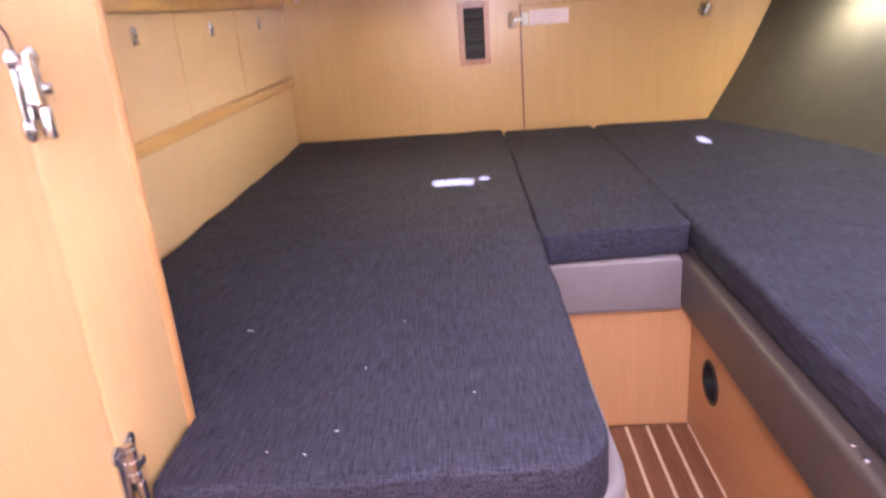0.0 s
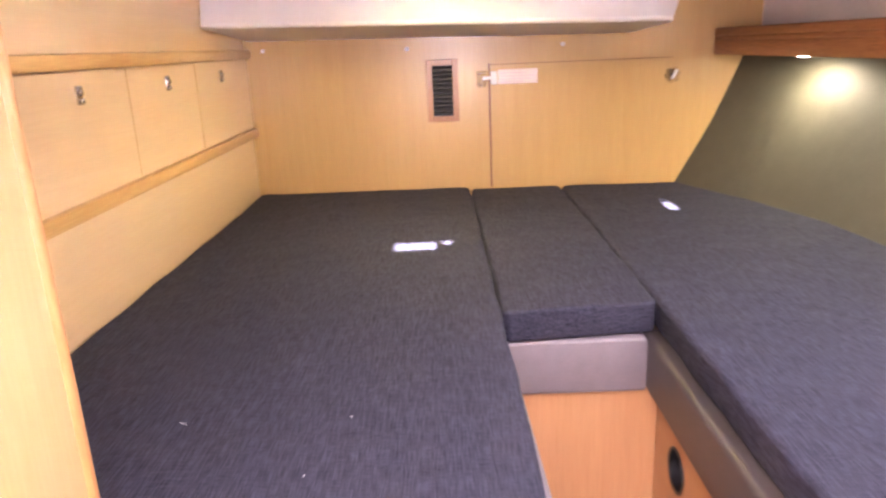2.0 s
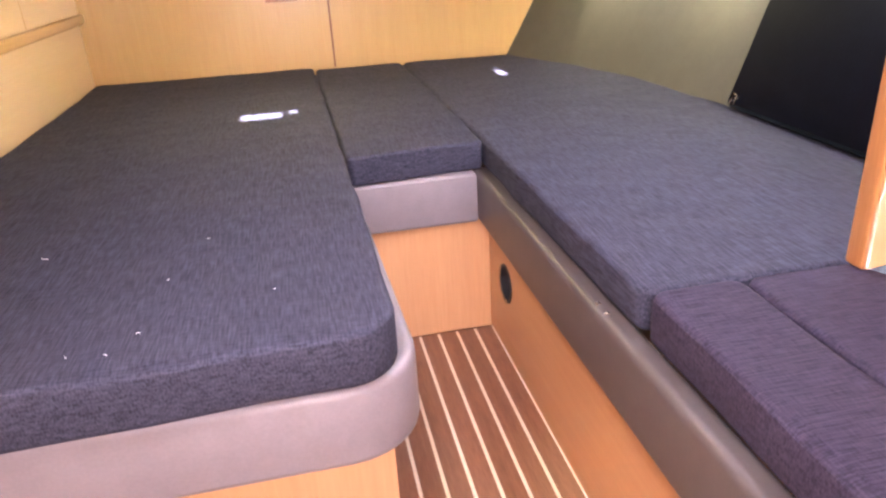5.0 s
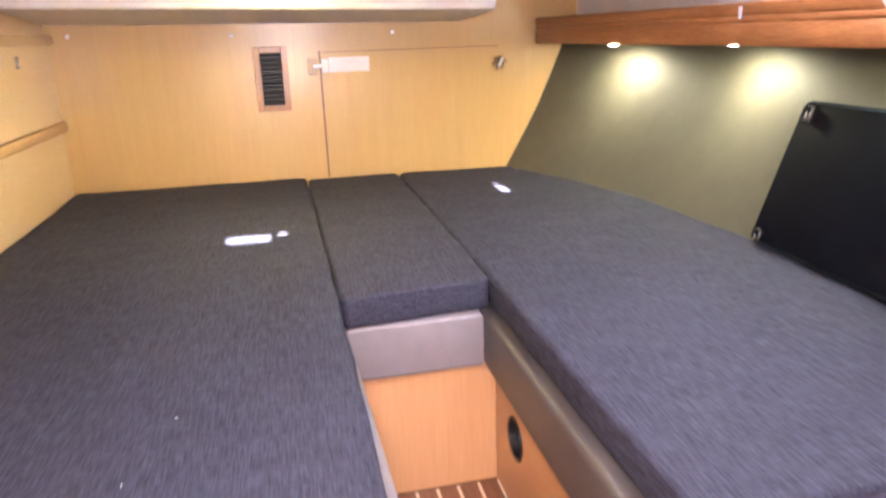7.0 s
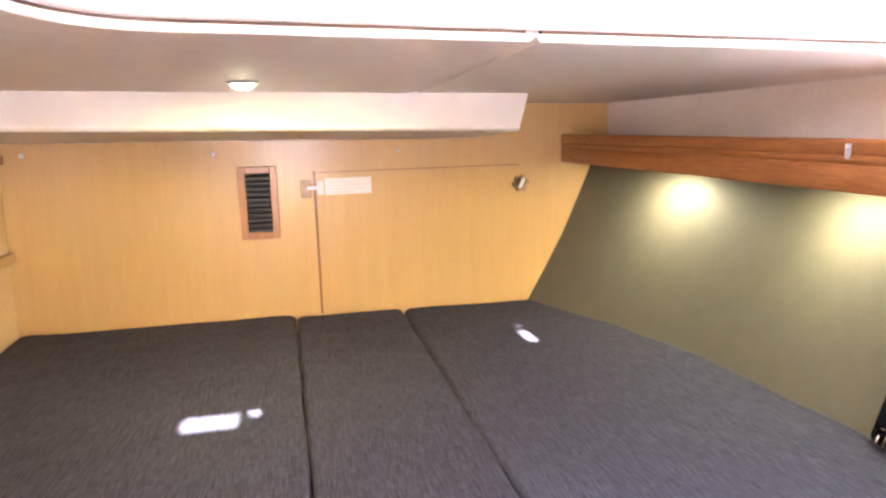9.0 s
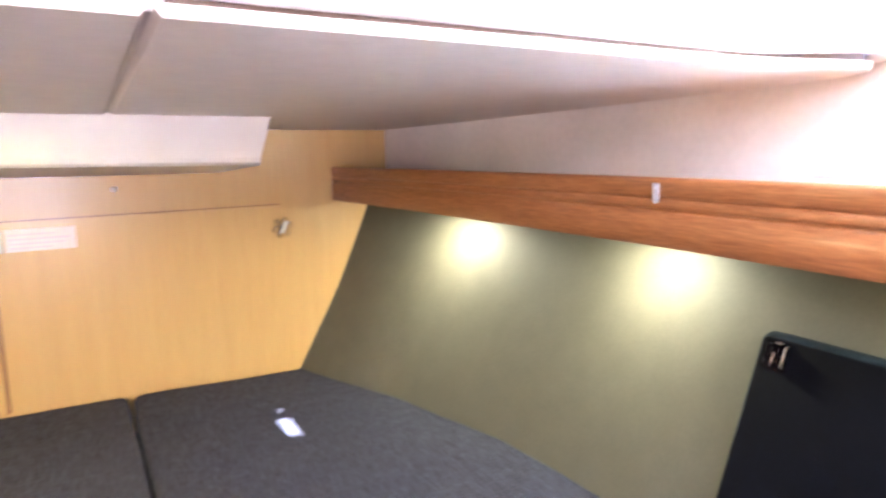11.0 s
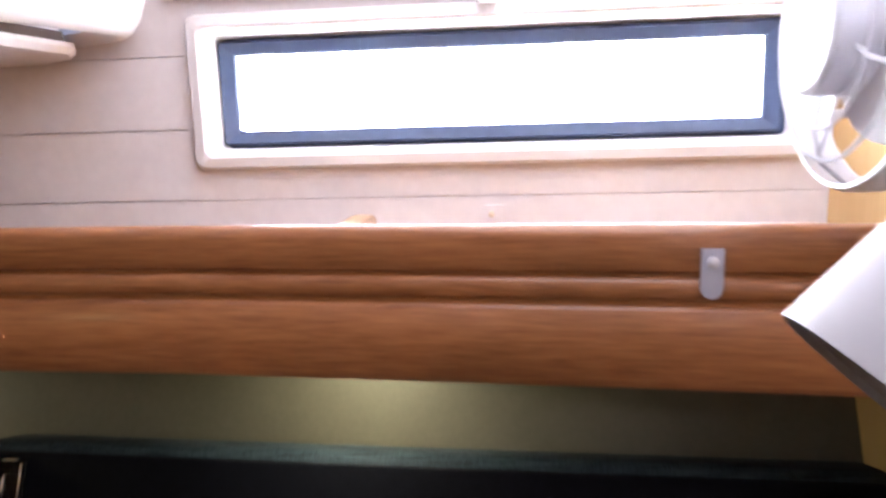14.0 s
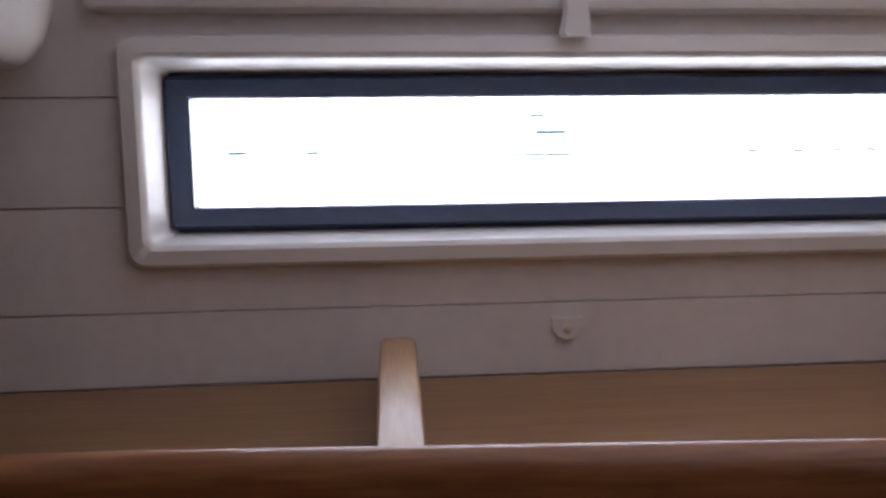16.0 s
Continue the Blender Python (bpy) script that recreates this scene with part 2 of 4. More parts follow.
def rounded(points, radius, steps=7):
    """An outline whose corners (x, y, r) are turned into arcs."""
    out, count = [], len(points)
    for i, p in enumerate(points):
        r = p[2] if len(p) > 2 else radius
        a, b, c = Vector(points[i - 1][:2]), Vector(p[:2]), Vector(points[(i + 1) % count][:2])
        u, w = (a - b).normalized(), (c - b).normalized()
        if r <= 1e-4:
            out.append(b)
            continue
        turn = math.acos(max(-1, min(1, u.dot(w))))
        back = min(r / math.tan(turn / 2), (a - b).length * 0.49, (c - b).length * 0.49)
        rr = back * math.tan(turn / 2)
        mid = b + (u + w).normalized() * (rr / math.sin(turn / 2))
        s, e = b + u * back - mid, b + w * back - mid
        a0, sweep_by = math.atan2(s.y, s.x), math.atan2(s.x * e.y - s.y * e.x, s.dot(e))
        for k in range(steps + 1):
            a = a0 + sweep_by * k / steps
            out.append(mid + Vector((math.cos(a), math.sin(a))) * rr)
    return out


def dense(outline, step=0.06):
    out = []
    for i, p in enumerate(outline):
        q = outline[(i + 1) % len(outline)]
        parts = max(1, int((q - p).length / step))
        out += [p.lerp(q, k / parts) for k in range(parts)]
    return out


def inset(outline, d):
    count = len(outline)
    area = sum(outline[i - 1].cross(outline[i]) for i in range(count))
    sign = 1 if area > 0 else -1
    out = []
    for i in range(count):
        a, b, c = outline[i - 1], outline[i], outline[(i + 1) % count]
        n1, n2 = (b - a).normalized(), (c - b).normalized()
        t = n1 + n2
        t = t.normalized() if t.length > 1e-6 else n1
        n = Vector((-t.y, t.x)) * sign
        out.append(b + n * d / max(0.4, math.sqrt(max(0.0, (1 + n1.dot(n2)) / 2))))
    return out


def loops_mesh(rings, cap=True):
    bm = bmesh.new()
    vs = [[bm.verts.new(p) for p in ring] for ring in rings]
    for a, b in zip(vs, vs[1:]):
        for i in range(len(a)):
            j = (i + 1) % len(a)
            bm.faces.new((a[i], a[j], b[j], b[i]))
    if cap:
        bm.faces.new(vs[0][::-1])
        bm.faces.new(vs[-1])
    return bm


def pad_rings(outline, z0, z1, r, wobble=0.0, seed=0.0, crown=0.0):
    """A cushion: an outline raised from z0 to z1 with edges rounded by r."""
    outline = dense(outline)
    rings = []
    prof = [(r * (1 - math.sin(a)), z0 + r * (1 - math.cos(a))) for a in (0, 0.5, 1.0, 1.57)]
    prof += [(r * (1 - math.cos(a)), z1 - r * (1 - math.sin(a))) for a in (0, 0.4, 0.8, 1.2, 1.57)]
    prof += [(r + 0.004, z1)]
    for d, z in prof:
        ring = []
        for p in inset(outline, d):
            k = wobble * noise.noise(Vector((p.x * 7 + seed, p.y * 7, 0.3)))
            kz = wobble * noise.noise(Vector((p.x * 5, p.y * 5 + seed, 2.0))) * (1 if z > (z0 + z1) / 2 else 0)
            ring.append((p.x + k, p.y + k, z + kz))
        rings.append(ring)
    return rings


def pad(*args):
    return loops_mesh(pad_rings(*args))


def cushion(parent, material, *args):
    """A cushion in two sewn pieces: the boxing round the side and the cover on top."""
    rings = pad_rings(*args)
    low = loops_mesh(rings[:6], cap=False)
    low.faces.new([v for v in low.verts][: len(rings[0])])
    part("boxing", low, material, parent, smooth=True)
    high = loops_mesh(rings[5:], cap=False)
    high.verts.ensure_lookup_table()
    high.faces.new(high.verts[-len(rings[0]):])
    part("cover", high, material, parent, smooth=True)


def sweep(path, radius, sides=10, close=False, cap=True):
    """A round bar along a path."""
    path = [Vector(p) for p in path]
    rings, up = [], None
    for i, p in enumerate(path):
        a = path[i - 1] if i or close else p
        b = path[(i + 1) % len(path)] if i < len(path) - 1 or close else p
        d = (b - a).normalized()
        if up is None:
            up = d.orthogonal().normalized()
        up = (up - d * up.dot(d)).normalized()
        side = d.cross(up)
        r = radius[i] if isinstance(radius, (list, tuple)) else radius
        rings.append([p + (up * math.cos(k * math.tau / sides) + side * math.sin(k * math.tau / sides)) * r for k in range(sides)])
    if close:
        rings.append(rings[0])
    return loops_mesh(rings, cap=cap and not close)


def turned(profile, m, sides=28, cap=True):
    """A lathed shape: (radius, height) along the z of m."""
    rings = [[m @ Vector((r * math.cos(k * math.tau / sides), r * math.sin(k * math.tau / sides), h)) for k in range(sides)] for r, h in profile]
    return loops_mesh(rings, cap=cap)


def join(*meshes):
    out = bmesh.new()
    for bm in meshes:
        me = bpy.data.meshes.new("piece")
        bm.to_mesh(me)
        bm.free()
        out.from_mesh(me)
        bpy.data.meshes.remove(me)
    return out


def grid(fn, us, vs):
    bm = bmesh.new()
    rows = [[bm.verts.new(fn(u, v)) for v in vs] for u in us]
    for a, b in zip(rows, rows[1:]):
        for i in range(len(vs) - 1):
            bm.faces.new((a[i], a[i + 1], b[i + 1], b[i]))
    return bm


def slab(fn_inner, fn_outer, us, vs):
    """A closed sheet between two surfaces."""
    bm = join(grid(fn_inner, us, vs), grid(fn_outer, us, vs))
    n = len(us) * len(vs)
    bm.verts.ensure_lookup_table()
    w = len(vs)
    rim = [i for i in range(w)] + [k * w + w - 1 for k in range(1, len(us))] + [(len(us) - 1) * w + i for i in range(w - 2, -1, -1)] + [k * w for k in range(len(us) - 2, 0, -1)]
    for i in range(len(rim)):
        a, b = rim[i], rim[(i + 1) % len(rim)]
        bm.faces.new((bm.verts[a], bm.verts[b], bm.verts[b + n], bm.verts[a + n]))
    return bm


def extrude(outline, axis, a0, a1):
    """A flat outline of (u, v) drawn out along an axis; u, v are the other two axes in order."""
    def at(u, v, a):
        return {"x": (a, u, v), "y": (u, a, v), "z": (u, v, a)}[axis]
    return loops_mesh([[at(u, v, a0) for u, v in outline], [at(u, v, a1) for u, v in outline]])


def interp(x, xs, ys):
    return float(np.interp(x, xs, ys))


# ---- plan ----
TOP, CUSH = 0.56, 0.07          # berth top and cushion thickness
LEFT = -0.905                   # locker side
AISLE_L, AISLE_R = 0.045, 0.40  # foot well between the berths


def ceiling_z(x, y):
    return 1.316 - 0.022 * x - 0.024 * y


def hull_x(y, z):
    base = interp(-y, (0, 0.4, 0.75, 1.1, 1.4, 2.3, 3.7), (0.886, 1.035, 1.13, 1.168, 1.185, 1.15, 1.10))
    out = interp(z, (0.0, 0.3, 0.573, 0.788, 0.935, 1.048, 1.12), (-0.35, -0.16, 0.007, 0.128, 0.195, 0.243, 0.27))
    return base + out * interp(-y, (0, 1.4, 3.7), (1.0, 0.75, 0.72))


def side_x(y):
    return interp(-y, (0, 0.5, 1.0, 1.46, 3.7), (1.202, 1.285, 1.345, 1.373, 1.373))


def beam_x(y):
    return interp(-y, (0, 0.6, 1.3, 1.7, 2.05, 2.4), (1.014, 1.05, 1.076, 1.069, 1.046, 1.013))


def structure(name, bm, material, label, category, smooth=False):
    return tagged(part(name, bm, material, smooth=smooth), label, category, kind="structure")


# ---- floor ----
floor = structure("floor", block(-1.0, 1.3, REAR, 0.1, -0.05, -0.004), TEAK, "dark teak cabin sole with pale stripes", "floor")

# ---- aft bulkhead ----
wall_aft = structure("wall_aft", block(-1.0, 1.45, 0.003, 0.035, 0.0, 1.5), LAMPLIT_BEECH, "beech veneer bulkhead at the berth foot, lamp yellow put in its colour", "wall")
DOOR = [Vector(p) for p in ((0.100, 0.575), (0.100, 1.064), (0.112, 1.076), (0.846, 1.066), (0.850, 1.05), (0.745, 0.70), (0.70, 0.575))]
panel = thing("access_panel", "beech access panel with white label and clear turn latches", "panel")
part("door", extrude([(p.x, p.y) for p in DOOR], "y", -0.0035, 0.0025), LAMPLIT_BEECH, panel)
# the side seam's dark is put in as a brown strip
part("edge_strip", block(0.0900, 0.0985, -0.0045, 0.002, 0.565, 1.080, 0.001), SEAM_BROWN, panel, "brown strip laid over the side seam to darken it")


part("top_seam", block(0.104, 0.846, -0.0042, 0.0, 1.0725, 1.0752), SEAM_BROWN, panel, "thin dark seam")


def screw(parent, m, r=0.004):
    part("screw", turned([(r, 0.0), (r, 0.001), (r * 0.5, 0.002)], m, 10), CHROME, parent, smooth=True)


# side latch: a clear keeper beside the seam and a glossy tongue over it
keeper = part("latch", block(0.044, 0.080, -0.012, -0.003, 0.986, 1.050, 0.005), CLEAR, panel, "clear plastic keeper", smooth=True)
part("tongue", block(0.099, 0.126, -0.022, -0.004, 0.994, 1.048, 0.006), PALE_LATCH, keeper, smooth=True)
part("pivot", sweep([(0.066, -0.014, 1.020), (0.112, -0.014, 1.022)], 0.007, 12), PALE_LATCH, keeper, smooth=True)
for _z in (0.996, 1.040):
    screw(keeper, pose(0.056, -0.0120, _z, 90))
# corner latch: a clear star of three lobes
_arms = []
for _a in (20, 80, 140):
    _bm = block(-0.009, 0.009, -0.014, -0.004, -0.032, 0.032, 0.005, 2)
    bmesh.ops.transform(_bm, matrix=pose(0.848, -0.004 - _a * 0.00002, 1.004, 0, _a, 0), verts=_bm.verts)
    _arms.append(_bm)
star = part("latch", join(*_arms), CLEAR, panel, "clear plastic star latch", smooth=True)
_bm = block(-0.006, 0.006, -0.022, -0.008, -0.020, 0.020, 0.004, 2)
bmesh.ops.transform(_bm, matrix=pose(0.850, -0.010, 1.006, 0, 25, 0), verts=_bm.verts)
part("knob", _bm, PALE_LATCH, star, smooth=True)
for _a in (0.6, 2.2, 4.1):
    screw(star, pose(0.848 + 0.021 * math.cos(_a), -0.0185, 1.004 + 0.021 * math.sin(_a), 90))
sign = part("label", block(0.130, 0.293, -0.006, -0.004, 0.994, 1.052), LABEL, panel, "white printed label, too blurred to read")
for _w, _z in ((0.11, 1.038), (0.14, 1.026), (0.13, 1.014), (0.10, 1.003)):
    part("text_bar", block(0.138, 0.138 + _w, -0.0068, -0.006, _z - 0.0022, _z + 0.0022), INK, sign)

# ---- vent in the bulkhead ----
vent = thing("air_vent", "wooden-framed louvre vent with black slats in the bulkhead", "vent")
VX0, VX1, VZ0, VZ1, VB = -0.165, -0.034, 0.850, 1.103, 0.024
part("backing", block(VX0 + VB, VX1 - VB, 0.0, 0.002, VZ0 + VB, VZ1 - VB), BLACK, vent)
part("frame_side", block(VX0, VX0 + VB, -0.012, 0.002, VZ0, VZ1, 0.003), VENT_WOOD, vent)
part("frame_side", block(VX1 - VB, VX1, -0.012, 0.002, VZ0, VZ1, 0.003), VENT_WOOD, vent)
part("frame_rail", block(VX0 + VB, VX1 - VB, -0.012, 0.002, VZ1 - VB, VZ1, 0.003), VENT_WOOD, vent)
part("frame_rail", block(VX0 + VB, VX1 - VB, -0.012, 0.002, VZ0, VZ0 + VB, 0.003), VENT_WOOD, vent)
for _k in range(11):
    _bm = block(VX0 + VB, VX1 - VB, -0.010, 0.004, -0.0012, 0.0012)
    bmesh.ops.transform(_bm, matrix=pose(0, -0.001, VZ0 + VB + 0.012 + _k * 0.0182, -38), verts=_bm.verts)
    part("slat", _bm, BLACK, vent)

for _x, _z in ((-0.83, 1.165), (-0.24, 1.150), (0.397, 1.143)):
    clip = thing("bulkhead_clip", "tiny white plastic stud on the bulkhead", "clip", "studs along the bulkhead")
    part("stud", turned([(0.0, 0.0), (0.008, 0.0), (0.008, 0.004), (0.004, 0.009), (0.0, 0.010)], pose(_x, 0.003, _z, 90), 14, cap=False), PLASTIC, clip, smooth=True)

# ---- locker side with three doors and fiddle trims ----
structure("wall_left", block(LEFT - 0.05, LEFT - 0.003, REAR, 0.003, 0.0, 1.5), BEECH_ALONG, "pale beech side panel of the lockers", "wall")
structure("trim", block(LEFT - 0.003, LEFT + 0.022, -2.196, 0.0, 0.818, 0.856, 0.008), TRIM, "honey wood moulding under the locker doors", "trim", True)
structure("trim", block(LEFT - 0.003, LEFT + 0.026, -2.196, 0.0, 1.138, 1.174, 0.008), TRIM, "honey wood moulding above the locker doors", "trim", True)
SEAMS = (0.0, -0.625, -1.131, -1.654, -2.196)
for _k in range(4):
    door = thing("locker_door", "pale beech locker door with small chrome latch", "locker door", "locker doors along the berth")
    part("panel", block(LEFT - 0.002, LEFT + 0.004, SEAMS[_k + 1] + (0.0055 if _k == 2 else 0.0022), SEAMS[_k] - (0.0, 0.0022, 0.0022, 0.0055)[_k], 0.858, 1.136, 0.0012, 1), BEECH_ALONG, door)
    # gap shade put in as a dark strip, the wood behind being pale
    if _k == 3:
        part("edge_strip", block(LEFT - 0.002, LEFT + 0.0025, SEAMS[_k] - 0.005, SEAMS[_k] + 0.005, 0.858, 1.136), SEAM_BROWN, door, "dark strip put in the door seam as its gap shade")
    if _k < 3:
        _y = (-0.364, -0.872, -1.385)[_k]
        latch = part("latch", block(LEFT + 0.004, LEFT + 0.010, _y - 0.014, _y + 0.014, 1.064, 1.106, 0.003), CHROME, door, "chrome push latch", smooth=True)
        part("button", turned([(0.008, 0.0), (0.008, 0.004), (0.006, 0.006), (0.0, 0.0065)], pose(LEFT + 0.009, _y, 1.090, 0, 90, 0), 14), CHROME, latch, smooth=True)
        part("catch", block(LEFT + 0.010, LEFT + 0.016, _y - 0.006, _y + 0.006, 1.068, 1.078, 0.002), CHROME, latch)

# ---- wardrobe ----
wardrobe = thing("wardrobe", "tall beech wardrobe with chrome hinges beside the berth", "wardrobe")
part("carcass", block(LEFT, -0.5620, REAR, -2.201, 0.0, 1.36), BEECH, wardrobe)
part("side_post", block(-0.5615, -0.550, -2.389, -2.199, 0.0, 1.36, 0.005, 3), BEECH, wardrobe, smooth=True)
part("corner_strip", block(-0.5625, -0.5445, -2.216, -2.196, 0.0, 1.36, 0.007, 3), TRIM_X, wardrobe, "darker rounded edge strip", smooth=True)
part("door", block(-0.5615, -0.550, REAR + 0.05, -2.3925, 0.08, 1.34, 0.003, 2), BEECH, wardrobe)


def hinge(parent, y, z):
    """Two lobed leaves round a knuckle, with a raised catch below."""
    lobes = [turned([(0.0, 0.0), (0.0115, 0.0), (0.0115, 0.003), (0.009, 0.0045), (0.0, 0.005)], pose(-0.5505, y + dy, z + dz, 0, 90, 0), 14, cap=False) for dy in (-0.015, 0.015) for dz in (-0.036, 0.030)]
    base = part("hinge", join(block(-0.5505, -0.5460, y - 0.022, y + 0.022, z - 0.030, z + 0.026, 0.002, 2), *lobes), CHROME, parent, "chrome surface hinge", smooth=True)
    part("barrel", sweep([(-0.5430, y - 0.001, z - 0.012), (-0.5430, y - 0.001, z + 0.036)], 0.0065, 12), CHROME, base, smooth=True)
    for dz in (-0.012, 0.004, 0.020):
        part("knuckle", sweep([(-0.5430, y - 0.001, z + dz), (-0.5430, y - 0.001, z + dz + 0.010)], 0.0080, 12), CHROME, base, smooth=True)
    part("finger_pull", block(-0.5440, -0.5330, y - 0.006, y + 0.006, z - 0.048, z - 0.014, 0.004), CHROME, base, smooth=True)
    part("wing", block(-0.5450, -0.5390, y + 0.010, y + 0.026, z - 0.006, z + 0.006, 0.003), CHROME, base, smooth=True)
    for dy in (-0.015, 0.015):
        for dz in (-0.036, 0.030):
            screw(base, pose(-0.5458, y + dy, z + dz, 0, 90, 0), 0.0048)


hinge(wardrobe, -2.376, 1.052)
hinge(wardrobe, -2.380, 0.612)
cable = thing("cable", "thin brown cable at the wardrobe hinge", "cable")
part("cord", sweep([(-0.5480, -2.476, 1.134), (-0.5450, -2.436, 1.134), (-0.5440, -2.411, 1.124), (-0.5450, -2.394, 1.106), (-0.5470, -2.388, 1.090)], 0.0013, 8), CORD_BROWN, cable, smooth=True)

# ---- berth bases ----
base_l = thing("bunk", "beech berth base with grey padded vinyl edge", "berth base", "berth bases")
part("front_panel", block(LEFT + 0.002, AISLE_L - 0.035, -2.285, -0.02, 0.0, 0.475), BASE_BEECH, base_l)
_edge = rounded([(-0.56, -2.352), (0.066, -2.345, 0.12), (0.036, -1.40, 0.0), (-0.01, -1.40, 0.0), (-0.01, -2.27, 0.03), (-0.56, -2.27)], 0.0)
part("padded_edge", pad(_edge, 0.342, 0.482, 0.016), GREY_VINYL, base_l, "grey vinyl padded edge", smooth=True)
base_r = thing("bunk", "beech berth base with round hole, shade put into panel and vinyl edge colours", "berth base", "berth bases")
_hole = [(0.053 * math.cos(a * math.tau / 32) - 1.587, 0.048 * math.sin(a * math.tau / 32) + 0.212) for a in range(32)]
_bm = bmesh.new()
_outer = [(-3.40, 0.0), (-1.42, 0.0), (-1.42, 0.470), (-3.40, 0.470)]
_vo = [_bm.verts.new((AISLE_R, y, z)) for y, z in _outer]
_vi = [_bm.verts.new((AISLE_R, y, z)) for y, z in _hole]
_es = [_bm.edges.new((_vo[i], _vo[(i + 1) % 4])) for i in range(4)] + [_bm.edges.new((_vi[i], _vi[(i + 1) % 32])) for i in range(32)]
bmesh.ops.triangle_fill(_bm, edges=_es, use_beauty=True)
_ext = bmesh.ops.extrude_face_region(_bm, geom=_bm.faces[:])
bmesh.ops.translate(_bm, vec=(0.014, 0, 0), verts=[v for v in _ext["geom"] if isinstance(v, bmesh.types.BMVert)])
part("front_panel", _bm, SHADED_ALONG, base_r)
part("hole_ring", turned([(0.048, -0.003), (0.053, -0.003), (0.055, 0.002), (0.048, 0.004)], pose(AISLE_R, -1.587, 0.212, 0, 90, 0), 28, cap=False), BLACK, base_r, "black plastic ring", smooth=True)
# black lining added so the hole reads dark, its shade put into the colour
part("duct", turned([(0.0475, -0.001), (0.0470, 0.09), (0.0, 0.09)], pose(AISLE_R, -1.587, 0.212, 0, 90, 0), 28, cap=False), BLACK, base_r, smooth=True)
part("carcass", block(AISLE_R + 0.10, 0.84, -3.40, -0.02, 0.0, 0.480), BEECH, base_r)
_edge = rounded([(0.364, -3.40), (0.364, -1.395), (0.412, -1.395), (0.412, -3.40)], 0.0)
part("padded_edge", pad(_edge, 0.342, 0.482, 0.016), SHADED_VINYL, base_r, "padded vinyl edge, its shade put into the colour", smooth=True)
for _y in (-2.215, -2.250):
    part("stud", turned([(0.0, 0.0), (0.0052, 0.0), (0.0045, 0.003), (0.0, 0.0045)], pose(0.3790, _y, 0.4805, 0, -12, 0), 14, cap=False), CHROME, base_r, "bright press stud", smooth=True)
base_m = thing("bunk_step", "short beech step panel with grey padded edge between the berths", "berth base")
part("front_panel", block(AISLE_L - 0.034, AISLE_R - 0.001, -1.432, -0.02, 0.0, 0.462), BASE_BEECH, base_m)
_edge = rounded([(0.036, -1.455), (0.363, -1.455), (0.363, -1.400), (0.036, -1.400)], 0.0)
part("padded_edge", pad(_edge, 0.342, 0.482, 0.010), GREY_VINYL, base_m, "grey vinyl padded edge", smooth=True)

# ---- cushions ----
mat_l = thing("berth_mattress", "wide dark blue woven berth mattress, rounded at one corner", "mattress", "berth cushions")
cushion(mat_l, BLUE_CLOTH, rounded([(LEFT + 0.006, -0.008, 0.035), (LEFT + 0.006, -2.191, 0.03), (-0.5485, -2.191, 0.0), (-0.5485, -2.380, 0.03), (0.032, -2.345, 0.075), (0.000, -0.008, 0.03)], 0.03), 0.484, TOP + 0.011, 0.012, 0.006, 1.0, 0.003)
fill = thing("filler_cushion", "narrow dark blue filler cushion between the berths", "cushion", "berth cushions")
cushion(fill, BLUE_CLOTH, rounded([(0.006, -0.010, 0.03), (0.382, -0.010, 0.03), (0.390, -1.430, 0.020), (0.024, -1.462, 0.026)], 0.03), 0.484, TOP + 0.002, 0.009, 0.005, 4.0, 0.003)
_out = [(0.388, -0.010, 0.034)] + [(hull_x(y, TOP) - 0.008, y, 0.0) for y in (-0.02, -0.2, -0.4, -0.6, -0.8, -1.0, -1.2, -1.5, -1.9, -2.235)] + [(0.90, -2.315, 0.0), (0.732, -2.336, 0.0), (0.394, -2.334, 0.03)]
mat_r = thing("berth_mattress", "dark blue woven berth mattress shaped to the curved hull", "mattress", "berth cushions")
cushion(mat_r, BLUE_CLOTH, rounded(_out, 0.02), 0.483, TOP, 0.013, 0.005, 7.0, 0.003)
seat_a = thing("seat_cushion", "purple-grey woven seat cushion by the aisle", "cushion", "seat cushions")
cushion(seat_a, SEAT_CLOTH, rounded([(0.398, -2.338), (0.548, -2.340), (0.552, -3.38), (0.398, -3.38)], 0.026), 0.483, TOP + 0.004, 0.012, 0.004, 9.0, 0.003)
seat_b = thing("seat_cushion", "purple-grey woven seat cushion against the half bulkhead", "cushion", "seat cushions")
cushion(seat_b, SEAT_CLOTH, rounded([(0.551, -2.340), (0.735, -2.344, 0.03), (0.775, -2.42, 0.0), (1.02, -2.42), (1.02, -3.38), (0.555, -3.38)], 0.026), 0.483, TOP + 0.004, 0.012, 0.004, 12.0, 0.003)
seat_base = thing("bench", "plain beech seat base under the seat cushions", "seat base")
part("carcass", block(0.845, 1.02, -3.40, -2.36, 0.0, 0.488), BEECH, seat_base)

# ---- lint on the mattresses ----
lint = tagged(new("lint"), "tiny white lint flecks caught on the mattresses", "lint", kind="stuff")
_bits = []
